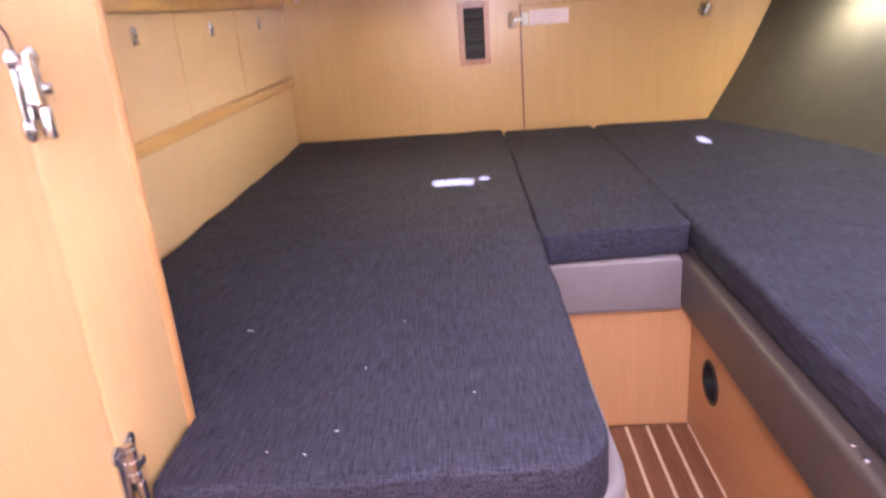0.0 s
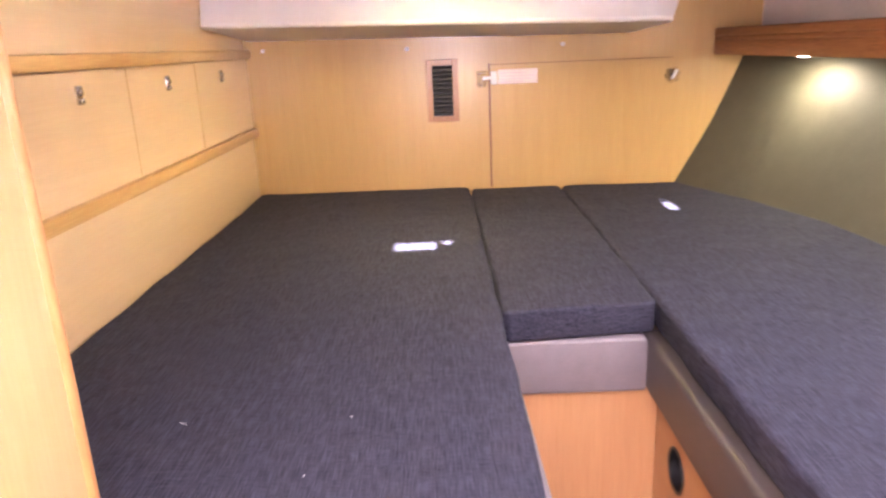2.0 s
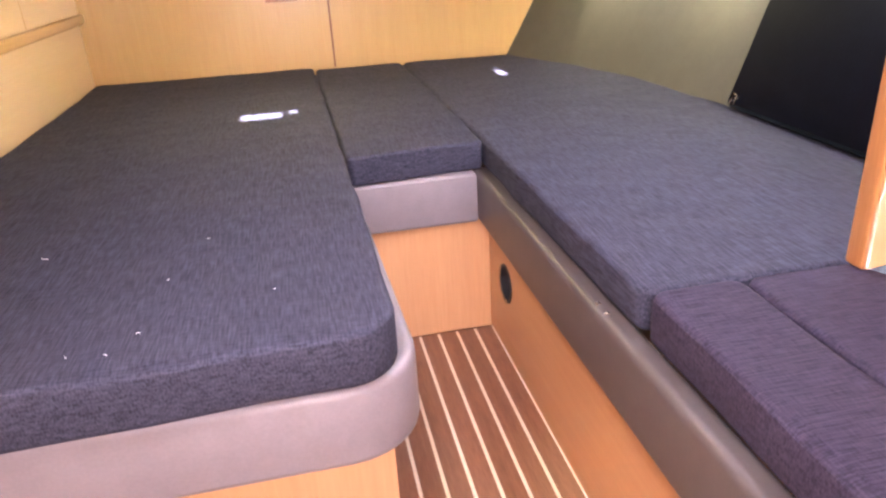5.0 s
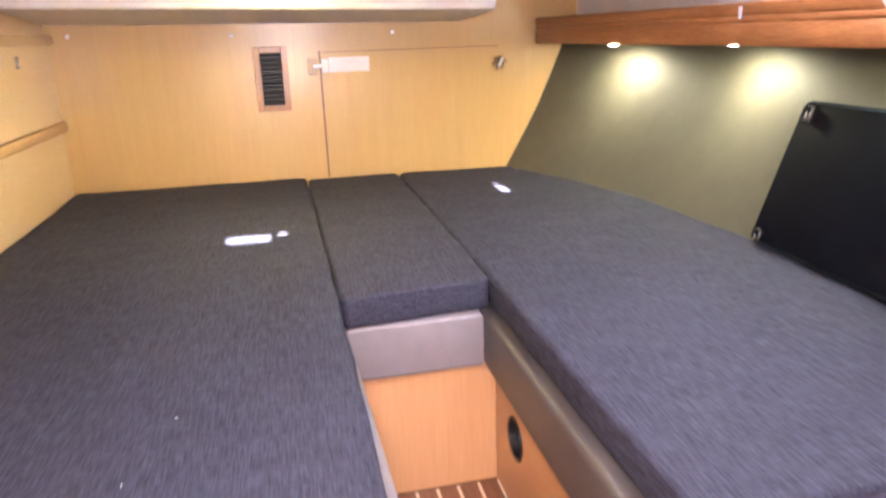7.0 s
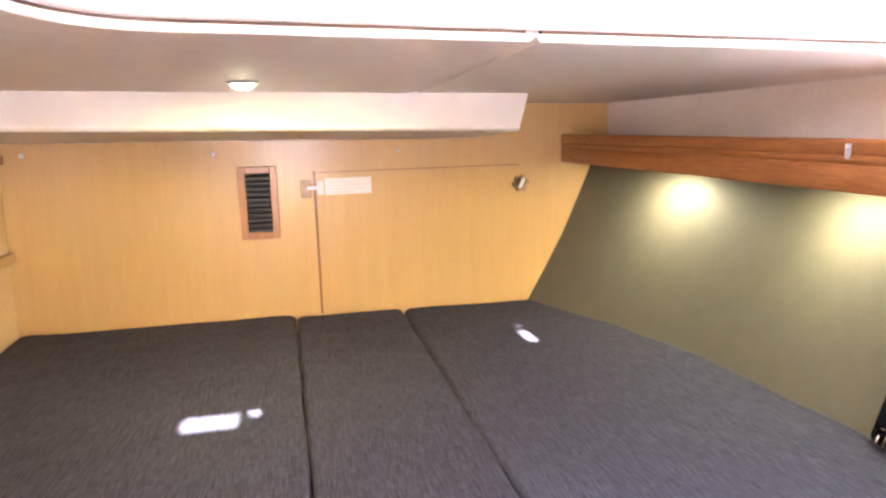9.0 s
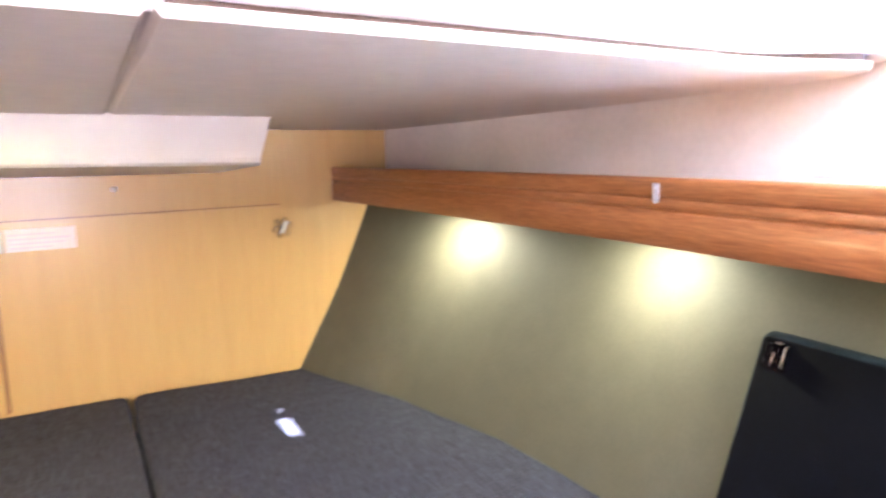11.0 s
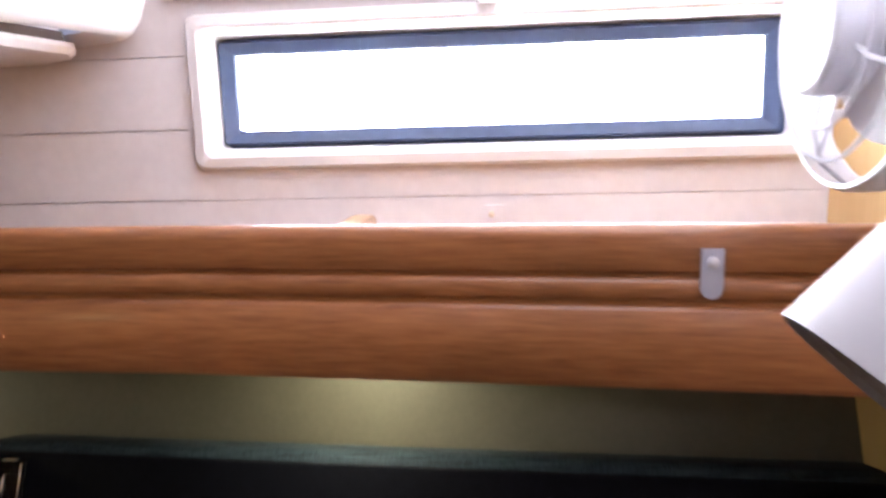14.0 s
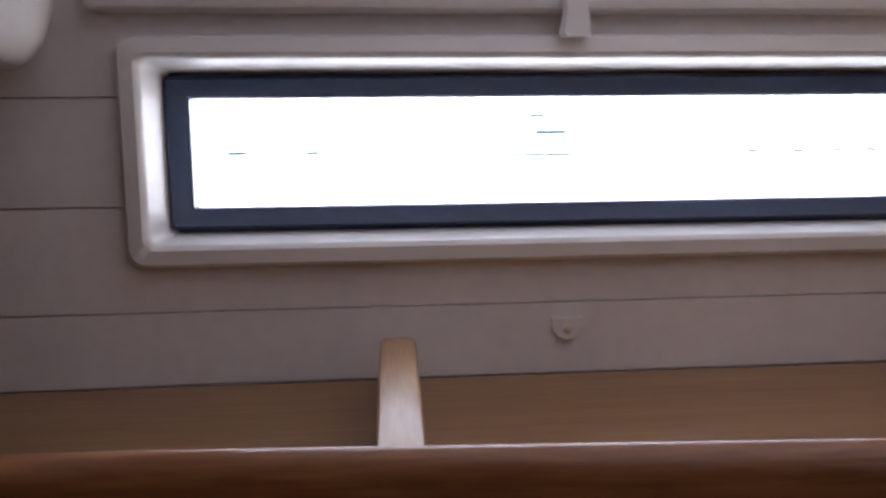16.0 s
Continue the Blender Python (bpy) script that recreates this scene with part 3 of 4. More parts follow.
for _x, _y, _l in ((-0.550, -1.930, 0.0055), (-0.536, -1.938, 0.004), (-0.262, -1.932, 0.002), (-0.311, -2.091, 0.0025), (-0.324, -2.263, 0.003), (-0.362, -2.310, 0.003), (-0.410, -2.305, 0.002), (-0.14, -2.18, 0.0015)):
    _a, _w = random.uniform(0, 6.28), random.uniform(-0.9, 0.9)
    _z = TOP + 0.0145
    _bits.append(sweep([(_x, _y, _z), (_x + _l * math.cos(_a), _y + _l * math.sin(_a), _z + 0.0015), (_x + 2 * _l * math.cos(_a + _w), _y + 2 * _l * math.sin(_a + _w), _z)], 0.0005, 5))
part("flecks", join(*_bits), PLASTIC, lint)

# ---- hull side and back cushion ----
_ys = [-0.0 - 0.1 * k for k in range(24)]
_zs = [0.0 + 0.08 * k for k in range(14)] + [1.10]
structure("wall_hull", slab(lambda u, v: (hull_x(u, v), u + 0.003, v), lambda u, v: (hull_x(u, v) + 0.04, u + 0.003, v), _ys, _zs), HULL_VINYL, "curved hull side lined with olive-grey vinyl", "wall", True)
back = thing("back_cushion", "dark blue back cushion propped against the hull, black sheet facing out", "cushion")


def lean(u, v, w):
    """Along the cushion, up it and out from its face."""
    y = -1.370 - u
    x0, x1 = interp(u, (0, 0.875), (1.128, 1.100)), interp(u, (0, 0.875), (1.240, 1.205))
    up = Vector((x1 - x0, 0.0, 0.36)).normalized()
    face = Vector((-up.z, 0, up.x))
    shift = interp(v, (0, 0.375), (0.0, -0.018 if u < 0.4 else 0.018))
    return Vector((x0, y + shift, 0.572)) + up * v + face * w


_ring = rounded([(0.0, 0.0), (0.9100, 0.0), (0.9100, 0.386), (0.0, 0.386)], 0.020, 5)
_ring = dense(_ring, 0.09)
_rings = []
for _d, _w in ((0.02, -0.062), (0.004, -0.055), (0.0, -0.045), (0.0, -0.012), (0.004, -0.004), (0.012, 0.0)):
    _rings.append([lean(p.x, p.y, _w) for p in inset(_ring, _d)])
part("cover", loops_mesh(_rings), BACK_CLOTH, back, "dark teal woven cover", smooth=True)
_rings = [[lean(p.x, p.y, _w) for p in inset(_ring, _d)] for _d, _w in ((0.010, 0.0005), (0.011, 0.003), (0.014, 0.0042))]
part("facing", loops_mesh(_rings), BACK_SHEET, back, "black backing sheet", smooth=True)
for _u, _v in ((0.040, 0.350), (0.036, 0.020), (0.850, 0.345), (0.850, 0.020)):
    _bm = join(block(-0.022, 0.022, -0.022, 0.022, 0.0, 0.0016, 0.0006, 1), block(0.004, 0.018, -0.014, 0.010, 0.0018, 0.008, 0.003))
    # thin chrome bars added as the glints on the clear plastic
    _glint = join(block(0.0185, 0.0205, -0.017, 0.016, 0.0018, 0.009, 0.0006, 1), block(-0.002, 0.012, 0.0180, 0.0200, 0.0018, 0.007, 0.0006, 1), block(-0.002, 0.000, -0.016, 0.004, 0.0018, 0.006, 0.0006, 1))
    _o, _a, _b = lean(_u, _v, 0.0045), lean(_u + 0.01, _v, 0.0045), lean(_u, _v + 0.01, 0.0045)
    _ax, _bx = (_a - _o).normalized(), (_b - _o).normalized()
    _mm = Matrix((_ax, _bx, _ax.cross(_bx))).transposed().to_4x4()
    if (_mm @ Vector((0, 0, 1))).x > 0:
        _mm = Matrix((_ax, -_bx, _ax.cross(-_bx))).transposed().to_4x4()
    for _piece in (_bm, _glint):
        bmesh.ops.transform(_piece, matrix=Matrix.Translation(_o) @ _mm, verts=_piece.verts)
    clasp = part("clasp", _bm, CLASP_CLEAR, back, "clear plastic clasp", smooth=True)
    part("pin", _glint, CHROME, clasp, smooth=True)

# ---- outboard shelf with fiddle rail ----
shelf = thing("side_shelf", "long shelf with grooved orange cherry fiddle rail along the hull", "shelf")
_prof = [(0.0, 1.082), (0.0, 1.1265), (0.0012, 1.128), (0.003, 1.1295), (0.003, 1.1325), (0.0008, 1.1345), (0.0, 1.136), (0.0, 1.1445), (0.0012, 1.146), (0.003, 1.1475), (0.003, 1.1495), (0.0008, 1.151), (0.0, 1.1525), (0.0, 1.172), (0.0008, 1.1755), (0.0025, 1.178), (0.0052, 1.1795), (0.0085, 1.180), (0.0118, 1.1790), (0.0138, 1.1765), (0.0145, 1.172), (0.0145, 1.082), (0.010, 1.076), (0.003, 1.076)]
_steps = [-0.002 - 0.1 * k for k in range(23)] + [-2.285]
part("fiddle_rail", loops_mesh([[(beam_x(y) + u, y, z) for u, z in _prof] for y in _steps]), CHERRY, shelf, smooth=True)
part("shelf_board", slab(lambda u, v: (beam_x(u) + 0.0150 + v * (side_x(u) - 0.004 - beam_x(u) - 0.0150), u, 1.112), lambda u, v: (beam_x(u) + 0.0150 + v * (side_x(u) - 0.004 - beam_x(u) - 0.0150), u, 1.078), _steps, [0.0, 0.5, 1.0]), SHELF_WOOD, shelf, "brown shelf board")
part("divider", loops_mesh([[(x, -1.7795 + y, z) for y, z in ((w, 1.1125), (-w, 1.1125), (-w, zt - 0.004), (-w + 0.0012, zt - 0.0012), (-w + 0.004, zt), (w - 0.004, zt), (w - 0.0012, zt - 0.0012), (w, zt - 0.004))] for x, zt, w in ((1.080, 1.150, 0.0105), (1.090, 1.1515, 0.0108), (1.30, 1.1560, 0.0122), (1.326, 1.1550, 0.0122), (1.334, 1.1520, 0.0122), (1.338, 1.1450, 0.0120))]), DIVIDER_WOOD, shelf, "pale wooden divider bar", smooth=True)


def rail_clip(y, zt, zb):
    c = thing("rail_clip", "small translucent white plastic tab on the shelf rail", "clip", "tabs on the shelf rail")
    x = beam_x(y)
    r = 0.0065
    prof = [(y - r, zt), (y + r, zt)] + [(y + r * math.cos(a), zb + r - r * math.sin(a)) for a in (0.0, 0.5, 1.0, 1.57, 2.1, 2.6, 3.14)]
    part("tab", extrude(prof, "x", x - 0.003, x - 0.0004), TAB, c)
    part("screw", turned([(0.0035, 0.0), (0.0035, 0.0012), (0.002, 0.002)], pose(x - 0.003, y, zt - 0.008, 0, -90, 0), 12), FAN_WHITE, c, smooth=True)


rail_clip(-1.330, 1.171, 1.141)
rail_clip(-2.050, 1.166, 1.1355)
for _x, _y in SPOTS:
    spot = thing("spotlight", "small round lit spotlight under the shelf", "spotlight", "spotlights under the shelf")
    part("rim", turned([(0.0, 0.0), (0.027, 0.0), (0.027, -0.004), (0.022, -0.008), (0.020, -0.008)], pose(_x, _y, 1.0775), 24, cap=False), CHROME, spot, smooth=True)
    part("lens", turned([(0.020, -0.0075), (0.014, -0.0095), (0.0, -0.010)], pose(_x, _y, 1.0775), 20, cap=False), LENS, spot, "glowing lens", smooth=True)

# ---- ceiling ----
EDGE_Y = lambda x: -1.52 + 0.045 * (x + 0.2)
_rec = rounded([(-0.26, REAR + 0.3, 0.1), (-0.26, -1.522, 0.14), (1.13, -1.462, 0.20), (1.330, -1.552, 0.03), (1.365, -1.47, 0.0), (1.47, -1.44, 0.0), (1.47, REAR + 0.3, 0.02)], 0.1, 8)


def ceiling_plate(outline, thick, lip):
    """A headliner panel with a rolled edge."""
    back = inset(outline, 0.014)
    rings = [[(p.x, p.y, ceiling_z(p.x, p.y) + z) for p in ring] for ring, z in ((back, thick), (back, 0.0115), (outline, 0.0105), (outline, lip))]
    o2 = inset(outline, lip)
    rings.append([(p.x, p.y, ceiling_z(p.x, p.y)) for p in o2])
    return loops_mesh(rings)


_b = [Vector(p) for p in ((0.3845, 0.02), (0.3845, EDGE_Y(0.3845)), (1.06, EDGE_Y(1.06)), (1.16, -1.472), (1.305, -1.500), (1.345, -1.475), (1.375, -1.42), (1.40, -1.30), (1.40, 0.02))]
_pa = [Vector(p) for p in ((-0.96, 0.02), (-0.96, REAR), (-0.262, REAR))] + [Vector((-0.262 + 0.14 * (1 - math.cos(a)), -1.66 + 0.142 * math.sin(a))) for a in (0.0, 0.25, 0.5, 0.75, 1.0, 1.25, 1.5)] + [Vector((0.379, EDGE_Y(0.379))), Vector((0.379, 0.02))]
ceiling = structure("ceiling", join(ceiling_plate(_pa, 0.03, 0.006), ceiling_plate(_b, 0.03, 0.006), loops_mesh([[(x, y, ceiling_z(x, y) + d) for x, y in ((0.370, 0.0), (0.394, 0.0), (0.394, -1.47), (0.370, -1.47))] for d in (0.008, 0.02)])), PANEL_WHITE, "white vinyl headliner panels with a narrow joint", "ceiling")
# shadow of the gap above each panel edge, put in as a dark band
for _plate in (_pa, _b):
    structure("trim", loops_mesh([[(p.x, p.y, ceiling_z(p.x, p.y) + z) for p in inset(_plate, 0.0095)] for z in (0.0112, 0.022)], cap=False), GAP_SHADE, "dark brown band put in as shade in the gap behind the headliner edge", "trim")
structure("ceiling_backing", block(-1.0, 1.45, -1.46, 0.04, 1.392, 1.42), LINER, "white deck underside above the headliner joint", "ceiling")


# moulded liner of the raised coach roof: a rounded skirt, then the roof
def liner_ring(d, z):
    return [(p.x, p.y, z + (0 if z > 1.45 else ceiling_z(p.x, p.y) - 1.33)) for p in inset(_rec, d)]


_rr = [liner_ring(-0.03, 1.3535), liner_ring(-0.003, 1.3460), liner_ring(0.003, 1.3465), liner_ring(0.010, 1.351), liner_ring(0.018, 1.363), liner_ring(0.024, 1.385), liner_ring(0.030, 1.62)]
structure("ceiling_recess", loops_mesh(_rr, cap=False), LINER, "moulded white liner round the raised coach roof", "ceiling", True)
# gaps added to the unseen roof, traced back along the sun from each patch
SLITS = []
for _px, _py, _wx, _wy in ((-0.202, -0.897, 0.064, 0.046), (-0.104, -0.868, 0.014, 0.026), (0.719, -0.468, 0.017, 0.062), (0.728, -0.345, 0.010, 0.012)):
    _k = (1.66 - TOP) / -SUN_DIR.z
    SLITS.append((_px - SUN_DIR.x * _k, _py - SUN_DIR.y * _k, _wx, _wy))


def pierced(x0, x1, y0, y1, z0, z1, gaps):
    """A plate cut by small rectangular gaps."""
    xs = sorted({x0, x1, *[g[0] - g[2] for g in gaps], *[g[0] + g[2] for g in gaps]})
    ys = sorted({y0, y1, *[g[1] - g[3] for g in gaps], *[g[1] + g[3] for g in gaps]})
    pieces = []
    for a, b in zip(xs, xs[1:]):
        for c, d in zip(ys, ys[1:]):
            mx, my = (a + b) / 2, (c + d) / 2
            if any(abs(mx - g[0]) < g[2] and abs(my - g[1]) < g[3] for g in gaps):
                continue
            pieces.append(block(a, b, c, d, z0, z1))
    return join(*pieces)


structure("ceiling_roof", pierced(-0.40, 1.45, REAR, -1.40, 1.655, 1.665, SLITS), LINER, "unseen white coach roof with gaps added to cast the sun patches", "ceiling")

# dropped box across the bulkhead
def box_section(x, top_shift, bot_shift):
    zf, zb = interp(x, (-0.9, 0.72), (1.246, 1.204)), interp(x, (-0.9, 0.72), (1.205, 1.176))
    ct = ceiling_z(x, -0.5)
    return [(x + top_shift, -0.478, ct + 0.004), (x + bot_shift * 0.9, -0.505, zf + 0.016), (x + bot_shift, -0.504, zf + 0.006), (x + bot_shift, -0.497, zf), (x + bot_shift, -0.485, zf - 0.002), (x - 0.03 if x > 0 else x + 0.02, 0.002, zb), (x, 0.002, ct + 0.02)]


structure("deckhead_box", loops_mesh([box_section(-0.902, 0, 0), box_section(-0.84, 0, 0), box_section(-0.3, 0, 0), box_section(0.2, 0, 0), box_section(0.65, 0, 0), box_section(0.700, 0.022, -0.016)]), LINER, "white dropped deckhead box across the bulkhead", "ceiling")
dome = thing("ceiling_lamp", "small round lit ceiling lamp with chrome rim", "lamp")
_cz = ceiling_z(-0.075, -0.82)
part("rim", turned([(0.0, 0.0), (0.036, 0.0), (0.037, -0.004), (0.032, -0.008), (0.028, -0.008)], pose(-0.075, -0.82, _cz), 28, cap=False), CHROME, dome, smooth=True)
part("lens", turned([(0.028, -0.007), (0.022, -0.014), (0.010, -0.018), (0.0, -0.0185)], pose(-0.075, -0.82, _cz), 24, cap=False), LENS, dome, "glowing lens", smooth=True)

# ---- planked side above the shelf, with the window through it ----
WY0, WY1, WZ0, WZ1 = -2.232, -1.597, 1.211, 1.357
_zc = sorted({1.075, 1.66, WZ0, WZ1})
_yc = sorted({REAR, -2.28, 0.003, WY0, WY1, -1.46, -1.0, -0.5})
_cells = []
for _y0, _y1 in zip(_yc, _yc[1:]):
    for _z0, _z1 in zip(_zc, _zc[1:]):
        if _y0 >= WY0 - 1e-6 and _y1 <= WY1 + 1e-6 and _z0 >= WZ0 - 1e-6 and _z1 <= WZ1 + 1e-6:
            continue
        _q = [(side_x(_y0) + 0.002, _y0), (side_x(_y1) + 0.002, _y1), (side_x(_y1) + 0.05, _y1), (side_x(_y0) + 0.05, _y0)]
        _cells.append(loops_mesh([[(x, y, _z0) for x, y in _q], [(x, y, _z1) for x, y in _q]]))
wall_side = structure("wall_side", join(*_cells), PLANK_WHITE, "white planked cabin side above the shelf", "wall")

window = tagged(new("window_1"), "long narrow portlight with white frame and navy seal", "window", kind="structure")


def frame_ring(y0, y1, z0, z1, levels, r, material, name, label="", steps=5):
    """A frame: rounded rectangles at (inset, x) one after another."""
    rings = []
    for d, x in levels:
        a0, a1, c0, c1 = y0 + d, y1 - d, z0 + d, z1 - d
        rings.append([(x, p.x, p.y) for p in rounded([(a0, c0), (a1, c0), (a1, c1), (a0, c1)], max(0.0012, r - 0.25 * max(d, 0)), steps)])
    return part(name, loops_mesh(rings + [rings[0]], cap=False), material, window, label, smooth=True)


SX = side_x(-1.9)
frame_ring(-2.241, -1.588, 1.202, 1.366, ((0, SX + 0.001), (0.0, SX - 0.009), (0.003, SX - 0.014), (0.0130, SX - 0.0155), (0.0160, SX - 0.0130), (0.0172, SX - 0.009), (0.0228, SX + 0.030), (0.008, SX + 0.030)), 0.012, PLASTIC, "outer_frame", "white moulded surround")
frame_ring(-2.210, -1.611, 1.2285, 1.3402, ((-0.008, SX + 0.028), (-0.0005, SX + 0.028), (0.0, SX + 0.019), (0.0015, SX + 0.018), (0.0125, SX + 0.030), (0.0125, SX + 0.046), (-0.008, SX + 0.046)), 0.002, NAVY, "seal", "navy rubber seal", 1)
frame_ring(-2.1980, -1.6230, 1.2405, 1.3285, ((0.0, SX + 0.032), (0.002, SX + 0.032), (0.003, SX + 0.044), (0.0, SX + 0.044)), 0.002, NAVY, "bead")
pane = part("pane", block(SX + 0.038, SX + 0.042, -2.204, -1.617, 1.232, 1.335), GLASS, window)
pane.visible_shadow = False

track = thing("curtain_track", "white curtain track with a holder above the window", "curtain track")
part("rail", block(SX - 0.018, SX + 0.004, -2.24, -1.572, 1.382, 1.410, 0.003), PLASTIC, track, smooth=True)
part("holder", loops_mesh([[(SX - 0.020 - d, -1.910 + w * s, z) for d, s in ((0, -1), (0, 1), (0.008, 0.8), (0.008, -0.8))] for w, z in ((0.011, 1.392), (0.009, 1.380), (0.011, 1.369), (0.012, 1.364), (0.010, 1.362))]), PLASTIC, track, smooth=True)
snap = thing("press_stud", "small white plastic stud on the planked side", "stud")
_o = [(-1.922, 1.156), (-1.898, 1.156), (-1.898, 1.149)] + [(-1.910 + 0.0105 * math.cos(a), 1.148 - 0.009 * math.sin(a)) for a in (0.3, 0.8, 1.3, 1.8, 2.3, 2.8)] + [(-1.922, 1.149)]
part("plate", extrude(_o, "x", SX - 0.004, SX + 0.004), PLANK_WHITE, snap)
part("screw", turned([(0.0035, 0.0), (0.0035, 0.0012), (0.002, 0.002)], pose(SX - 0.004, -1.910, 1.148, 0, -90, 0), 12), HOLLY, snap, smooth=True)

# ---- half bulkhead, reading lamp, fan ----
half = thing("half_bulkhead", "beech half bulkhead ending the berth", "partition")
part("panel", loops_mesh([[(x, y, z) for x, y in ((0.736, -2.375), (0.736, -2.345), (1.372, -2.255), (1.372, -2.285))] for z in (0.565, 1.62)]), BEECH, half)
part("edge_strip", block(0.724, 0.7355, -2.379, -2.341, 0.566, 1.62, 0.005, 3), VENT_WOOD, half, "darker rounded edge strip", smooth=True)
reading = thing("reading_lamp", "white reading lamp on a chrome gooseneck", "lamp")
_c0, _dir = Vector((0.853, -2.0565, 1.1465)), Vector((0.03, -0.66, 0.745)).normalized()
_m = Matrix.Translation(_c0) @ _dir.to_track_quat("Z", "Y").to_matrix().to_4x4()
part("shade", turned([(0.0420, 0.003), (0.0446, 0.0), (0.0446, 0.003), (0.0405, 0.074), (0.037, 0.0805), (0.0, 0.0825), (0.0, 0.079), (0.036, 0.076), (0.0420, 0.003)], _m, 40, cap=False), SHADE, reading, smooth=True)
part("bulb", turned([(0.0, 0.040), (0.012, 0.043), (0.015, 0.053), (0.010, 0.075), (0.0, 0.076)], _m, 16, cap=False), PLASTIC, reading, smooth=True)
_p0 = _c0 + _dir * 0.080
part("collar", sweep([_p0, _p0 + _dir * 0.018], 0.0075, 14), CHROME, reading, smooth=True)
_neck = [_p0 + _dir * 0.016, _p0 + _dir * 0.04, _p0 + Vector((0.006, -0.052, 0.038)), _p0 + Vector((0.018, -0.088, 0.046)), Vector((0.85, -2.25, 1.274)), Vector((0.855, -2.322, 1.262))]
_fine = []
for _i in range(len(_neck) - 1):
    _fine += [_neck[_i].lerp(_neck[_i + 1], k / 12) for k in range(12)]
part("gooseneck", sweep(_fine, [0.0055 + 0.0008 * (k % 2) for k in range(len(_fine))], 12), CHROME, reading, "ribbed chrome gooseneck", smooth=True)
part("wall_plate", turned([(0.0, 0.0), (0.026, 0.0), (0.026, 0.006), (0.018, 0.012), (0.0, 0.013)], pose(0.855, -2.330, 1.262, -90), 24, cap=False), PLASTIC, reading, smooth=True)
part("flex", sweep([_c0 + _dir * 0.073 + Vector((0.0, -0.027, -0.020)), Vector((0.85, -2.135, 1.215)), Vector((0.86, -2.165, 1.250)), Vector((0.86, -2.327, 1.30))], 0.003, 8), PLASTIC, reading, "thin white cord", smooth=True)

fan = thing("cabin_fan", "white cabin fan with wire cage on the half bulkhead", "fan")
FC = Vector((1.0, -2.108, 1.285))
_fm = Matrix.Translation(FC) @ pose(0, 0, 0, -90)
part("motor", turned([(0.0, -0.068), (0.040, -0.068), (0.050, -0.064), (0.055, -0.054), (0.060, -0.016), (0.058, -0.009), (0.0, -0.008)], _fm, 36, cap=False), MILKY, fan, "white drum housing", smooth=True)
part("seam", block(FC.x - 0.0545, FC.x - 0.0500, FC.y - 0.056, FC.y - 0.016, FC.z + 0.0245, FC.z + 0.0262), GREY_VINYL, fan)
part("hub", turned([(0.012, -0.008), (0.030, 0.006), (0.034, 0.008), (0.034, 0.016), (0.033, 0.0167), (0.033, 0.0177), (0.034, 0.0185), (0.0335, 0.028), (0.031, 0.0305), (0.0, 0.031)], _fm, 28, cap=False), MILKY, fan, smooth=True)
part("cage_ring", turned([(0.0790, -0.010), (0.0810, -0.010), (0.082, -0.007), (0.082, 0.008), (0.080, 0.012), (0.0780, 0.011), (0.0790, -0.010)], _fm, 44, cap=False), FROST, fan, "broad outer ring", smooth=True)
for _r, _h in ((0.066, 0.018), (0.050, 0.022)):
    part("cage_ring", sweep([_fm @ Vector((_r * math.cos(k * math.tau / 40), _r * math.sin(k * math.tau / 40), _h)) for k in range(40)], 0.0012, 6, close=True), MILKY, fan, smooth=True)
for _k in range(5):
    _a = _k * math.tau / 5 + 0.26
    part("cage_wire", sweep([_fm @ Vector((r * math.cos(_a), r * math.sin(_a), h)) for r, h in ((0.032, 0.020), (0.052, 0.022), (0.068, 0.017), (0.079, 0.004))], 0.0012, 6), MILKY, fan, smooth=True)
for _k in range(4):
    _a = _k * math.tau / 4 + 0.6
    part("stay", sweep([_fm @ Vector((r * math.cos(_a), r * math.sin(_a), h)) for r, h in ((0.062, -0.030), (0.074, -0.020), (0.079, -0.002))], 0.0028, 8), MILKY, fan, smooth=True)
for _k in range(3):
    _a0 = _k * math.tau / 3
    _in, _ou = (lambda u, v: _fm @ Vector((u * math.cos(_a0 + v), u * math.sin(_a0 + v), -0.006 + 0.009 * v))), (lambda u, v: _fm @ Vector((u * math.cos(_a0 + v), u * math.sin(_a0 + v), -0.0045 + 0.009 * v)))
    part("blade", slab(_in, _ou, (0.022, 0.04, 0.06, 0.073), (0.0, 0.35, 0.7, 1.05)), MILKY, fan, smooth=True)
part("joint", turned([(0.0, -0.030), (0.020, -0.028), (0.027, -0.015), (0.028, 0.004), (0.022, 0.020), (0.0, 0.027)], Matrix.Translation((FC.x, FC.y - 0.058, FC.z + 0.088)), 26, cap=False), MILKY, fan, "round swivel joint", smooth=True)
part("knob", turned([(0.0, 0.0), (0.010, 0.0), (0.011, 0.003), (0.011, 0.013), (0.009, 0.016), (0.0, 0.0165)], pose(FC.x - 0.016, FC.y - 0.040, FC.z + 0.080, -70, -35, 0), 12, cap=False), MILKY, fan, smooth=True)
part("bracket", sweep([(FC.x, FC.y - 0.066, FC.z + 0.080), (FC.x, FC.y - 0.12, FC.z + 0.082), (FC.x, -2.302, FC.z + 0.070)], 0.013, 14), MILKY, fan, smooth=True)
part("wall_plate", block(FC.x - 0.026, FC.x + 0.026, -2.3085, -2.298, FC.z + 0.035, FC.z + 0.105, 0.004), MILKY, fan, smooth=True)
socket = thing("power_socket", "dark navy socket box on the half bulkhead above the shelf", "socket")
part("body", block(1.180, 1.232, -2.285, -2.245, 1.150, 1.222, 0.004), NAVY, socket, smooth=True)

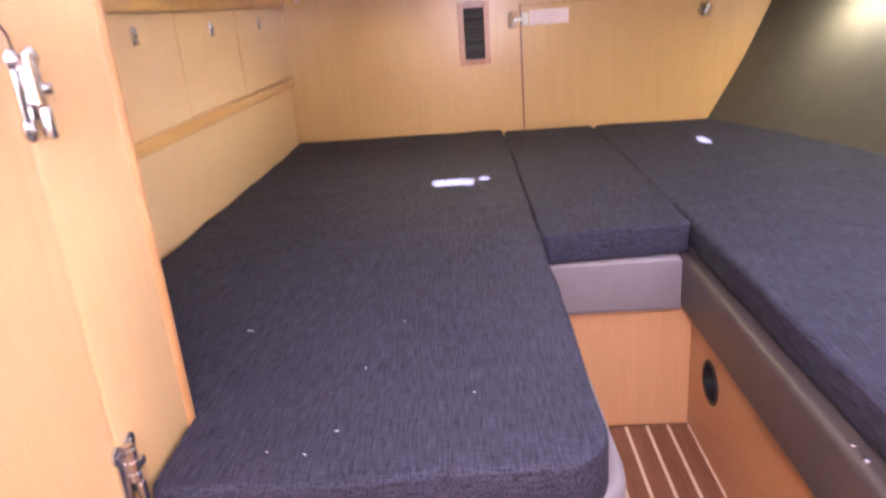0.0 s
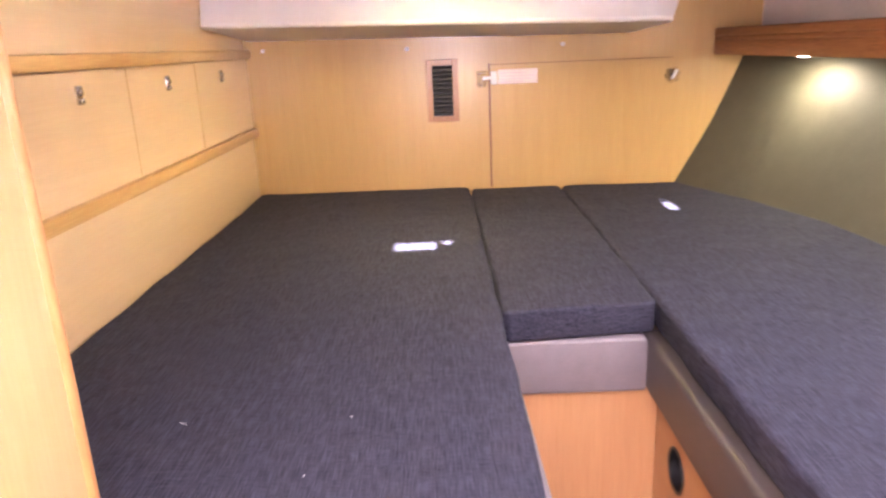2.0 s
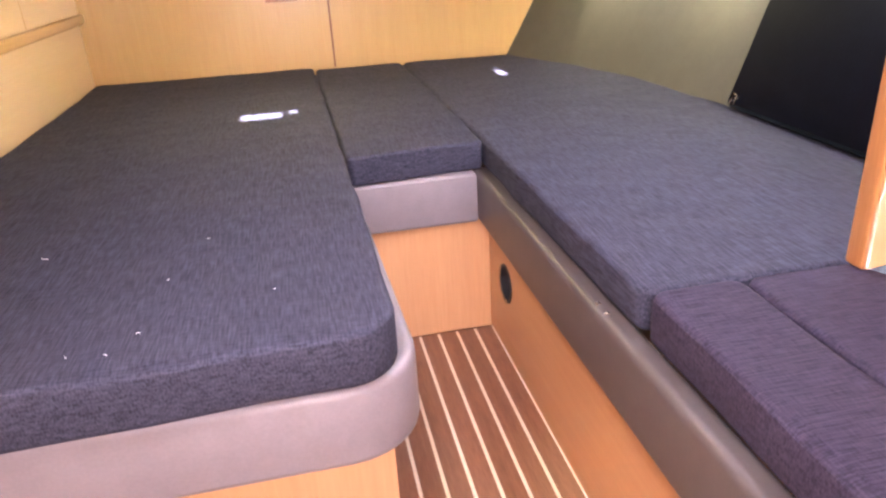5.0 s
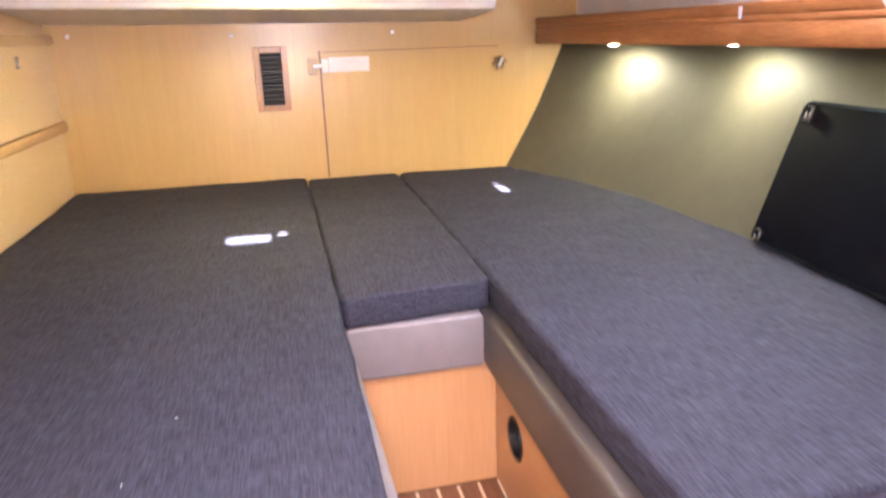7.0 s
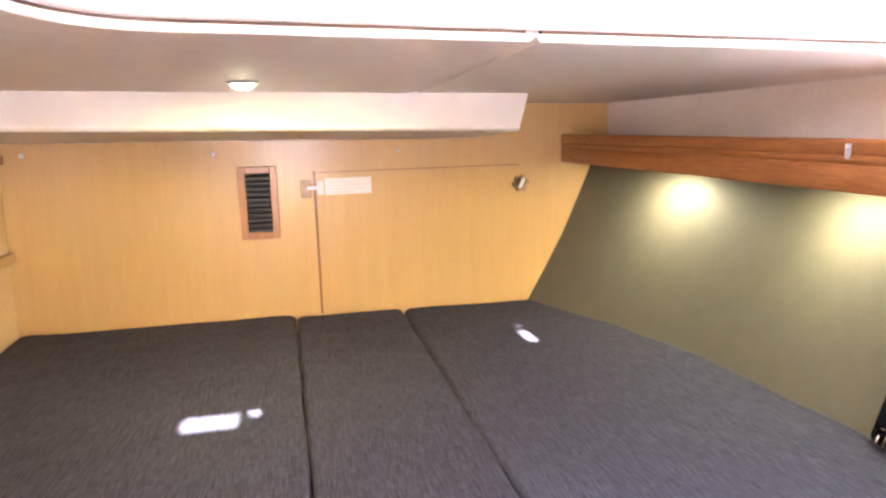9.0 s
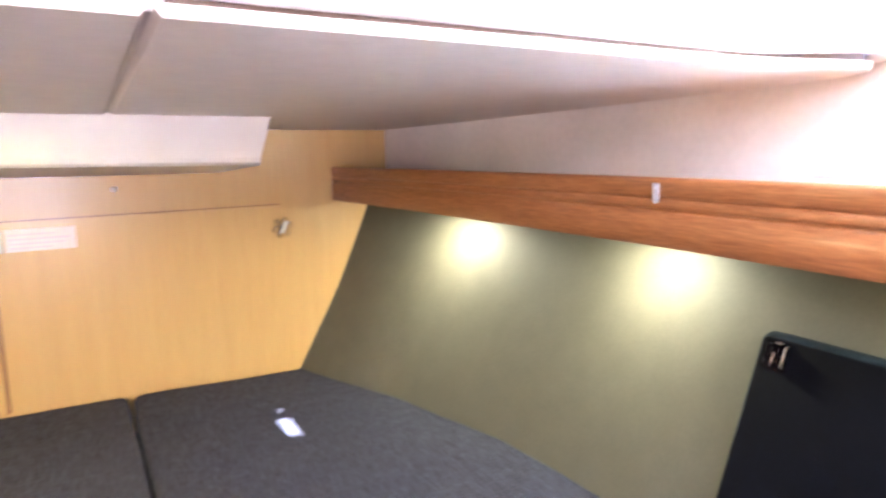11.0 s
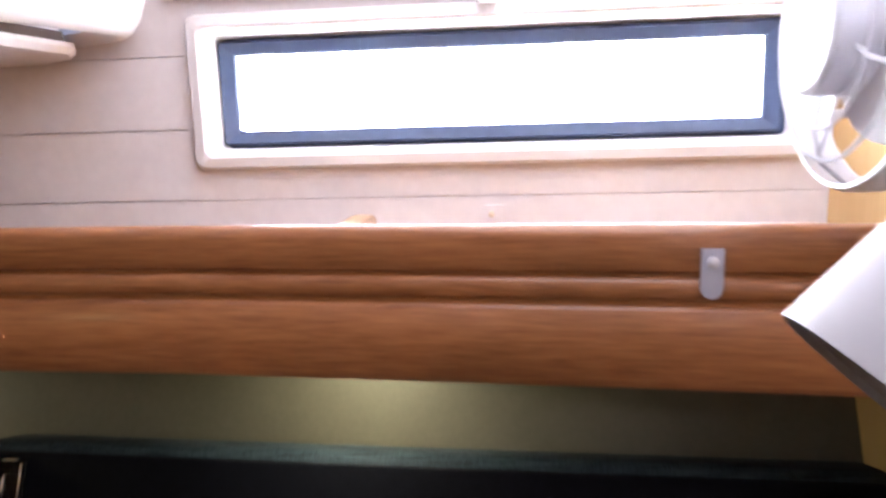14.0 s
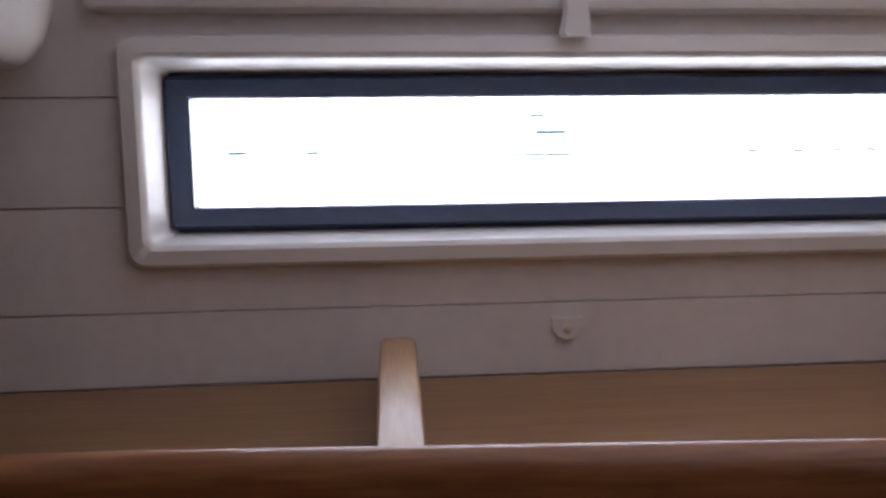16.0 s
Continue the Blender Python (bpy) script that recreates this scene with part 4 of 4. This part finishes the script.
# ---- unseen walls closing the cabin's forward end, opening added for a fill lamp ----
structure("wall_forward", join(block(-1.0, -0.34, REAR - 0.04, REAR, 0.0, 1.66), block(0.24, 1.45, REAR - 0.04, REAR, 0.0, 1.66), block(-0.34, 0.24, REAR - 0.04, REAR, 1.50, 1.66)), BEECH, "unseen beech wall with an opening added for the rear fill lamp", "wall")
structure("wall_saloon", join(block(-1.0, 1.45, REAR - 0.9, REAR - 0.86, -0.05, 1.7), block(-1.0, -0.96, REAR - 0.86, REAR - 0.04, -0.05, 1.7), block(1.41, 1.45, REAR - 0.86, REAR - 0.04, -0.05, 1.7), block(-1.0, 1.45, REAR - 0.9, REAR - 0.04, 1.7, 1.74), block(-1.0, 1.3, REAR - 0.9, REAR, -0.06, -0.05)), BEECH, "unseen plain beech walls closing the added opening", "wall")
structure("wall_seat", block(1.025, 1.065, REAR, -2.345, 0.0, 1.66), BEECH, "plain beech side behind the seat", "wall")

# ---- outside ----
structure("water", block(2.2, 400, -300, 300, -1.6, -1.4), SEA, "pale harbour water outside the window", "water")
# added glowing block stands in for a bright boat side, lights the window reveal
structure("backdrop", block(4.6, 7.0, -9.0, 6.0, -1.5, 1.95, 0.1, 2), BACKDROP_GLOW, "added glowing white block beyond the window, for a boat's bright side", "backdrop")
boat = thing("dock_rail", "pale guard rail and teal strips outside the window", "rail")
for _y0, _y1, _z, _h in ((-0.82, -1.73, 1.374, 0.010), (-0.93, -1.02, 1.372, 0.022), (-1.33, -1.40, 1.371, 0.022), (-2.42, -2.80, 1.349, 0.020), (-2.52, -2.60, 1.556, 0.020), (-2.55, -2.72, 1.468, 0.026), (-2.78, -2.98, 1.602, 0.014), (-3.73, -3.79, 1.356, 0.020), (-3.99, -4.05, 1.356, 0.020), (-4.22, -4.28, 1.357, 0.020), (-4.42, -4.47, 1.358, 0.020), (0.1, -0.4, 1.385, 0.012)):
    part("rub_strip", block(4.575, 4.598, _y1, _y0, _z - _h / 2, _z + _h / 2, 0.004), TEAL, boat, "teal strip")
for _y in (-0.30, -1.952, -3.603, -5.25):
    part("stanchion", sweep([(4.588, _y, 1.36), (4.588, _y, 1.62)], 0.008, 8), GEL, boat)
part("guard_wire", sweep([(4.588, -7.0, 1.615), (4.588, 5.0, 1.625)], 0.003, 6), GEL, boat)

# ---- floor planks and side planks ----
for _k in range(8):
    _x1 = 0.4 - _k * 0.0548
    part("plank", block(_x1 - 0.0548 + 0.004, _x1 - 0.004, REAR, -1.44, -0.004, 0.0), TEAK, floor)
    part("stripe", block(_x1 - 0.004, _x1 + 0.004, REAR, -1.44, -0.0039, 0.0003), HOLLY, floor)
for _k in range(10):
    _x1 = -0.04 - _k * 0.0548
    part("plank", block(_x1 - 0.0548 + 0.004, _x1 - 0.004, REAR, -2.33, -0.004, 0.0), TEAK, floor)
    part("stripe", block(_x1 - 0.004, _x1 + 0.004, REAR, -2.33, -0.0039, 0.0003), HOLLY, floor)
PLANKS = [1.112, 1.168, 1.246, 1.324, 1.402, 1.48, 1.56]
for _z0, _z1 in zip(PLANKS, PLANKS[1:]):
    for _ya, _yb in ((0.0, WY1 + 0.004), (WY1 + 0.004, WY0 - 0.004), (WY0 - 0.004, -2.26)):
        if _ya < -1 and _yb > -2.25 and _z0 < WZ1 and _z1 > WZ0:
            _spans = [(_z0, WZ0 - 0.004), (WZ1 + 0.004, _z1)]
        else:
            _spans = [(_z0, _z1)]
        for _a, _b in _spans:
            if _b - _a < 0.006:
                continue
            _yy = [_ya - (_ya - _yb) * k / 6 for k in range(7)]
            _za, _zb = _a + 0.0007, _b - 0.0007
            part("plank", slab(lambda u, v: (side_x(u), u, v), lambda u, v: (side_x(u) + 0.0025, u, v), _yy, [_za, _zb]), PLANK_WHITE, wall_side)

# ---- set each thing's origin at its base ----
bpy.context.view_layer.update()
for ob in [o for o in scene.objects if o.type == "EMPTY" and o.parent is None]:
    corners = [Vector(v.co) for c in ob.children_recursive if c.type == "MESH" for v in c.data.vertices]
    lo = [min(c[k] for c in corners) for k in range(3)]
    hi = [max(c[k] for c in corners) for k in range(3)]
    base = Vector(((lo[0] + hi[0]) / 2, (lo[1] + hi[1]) / 2, lo[2]))
    ob.location = base
    for child in ob.children:
        child.location = -base
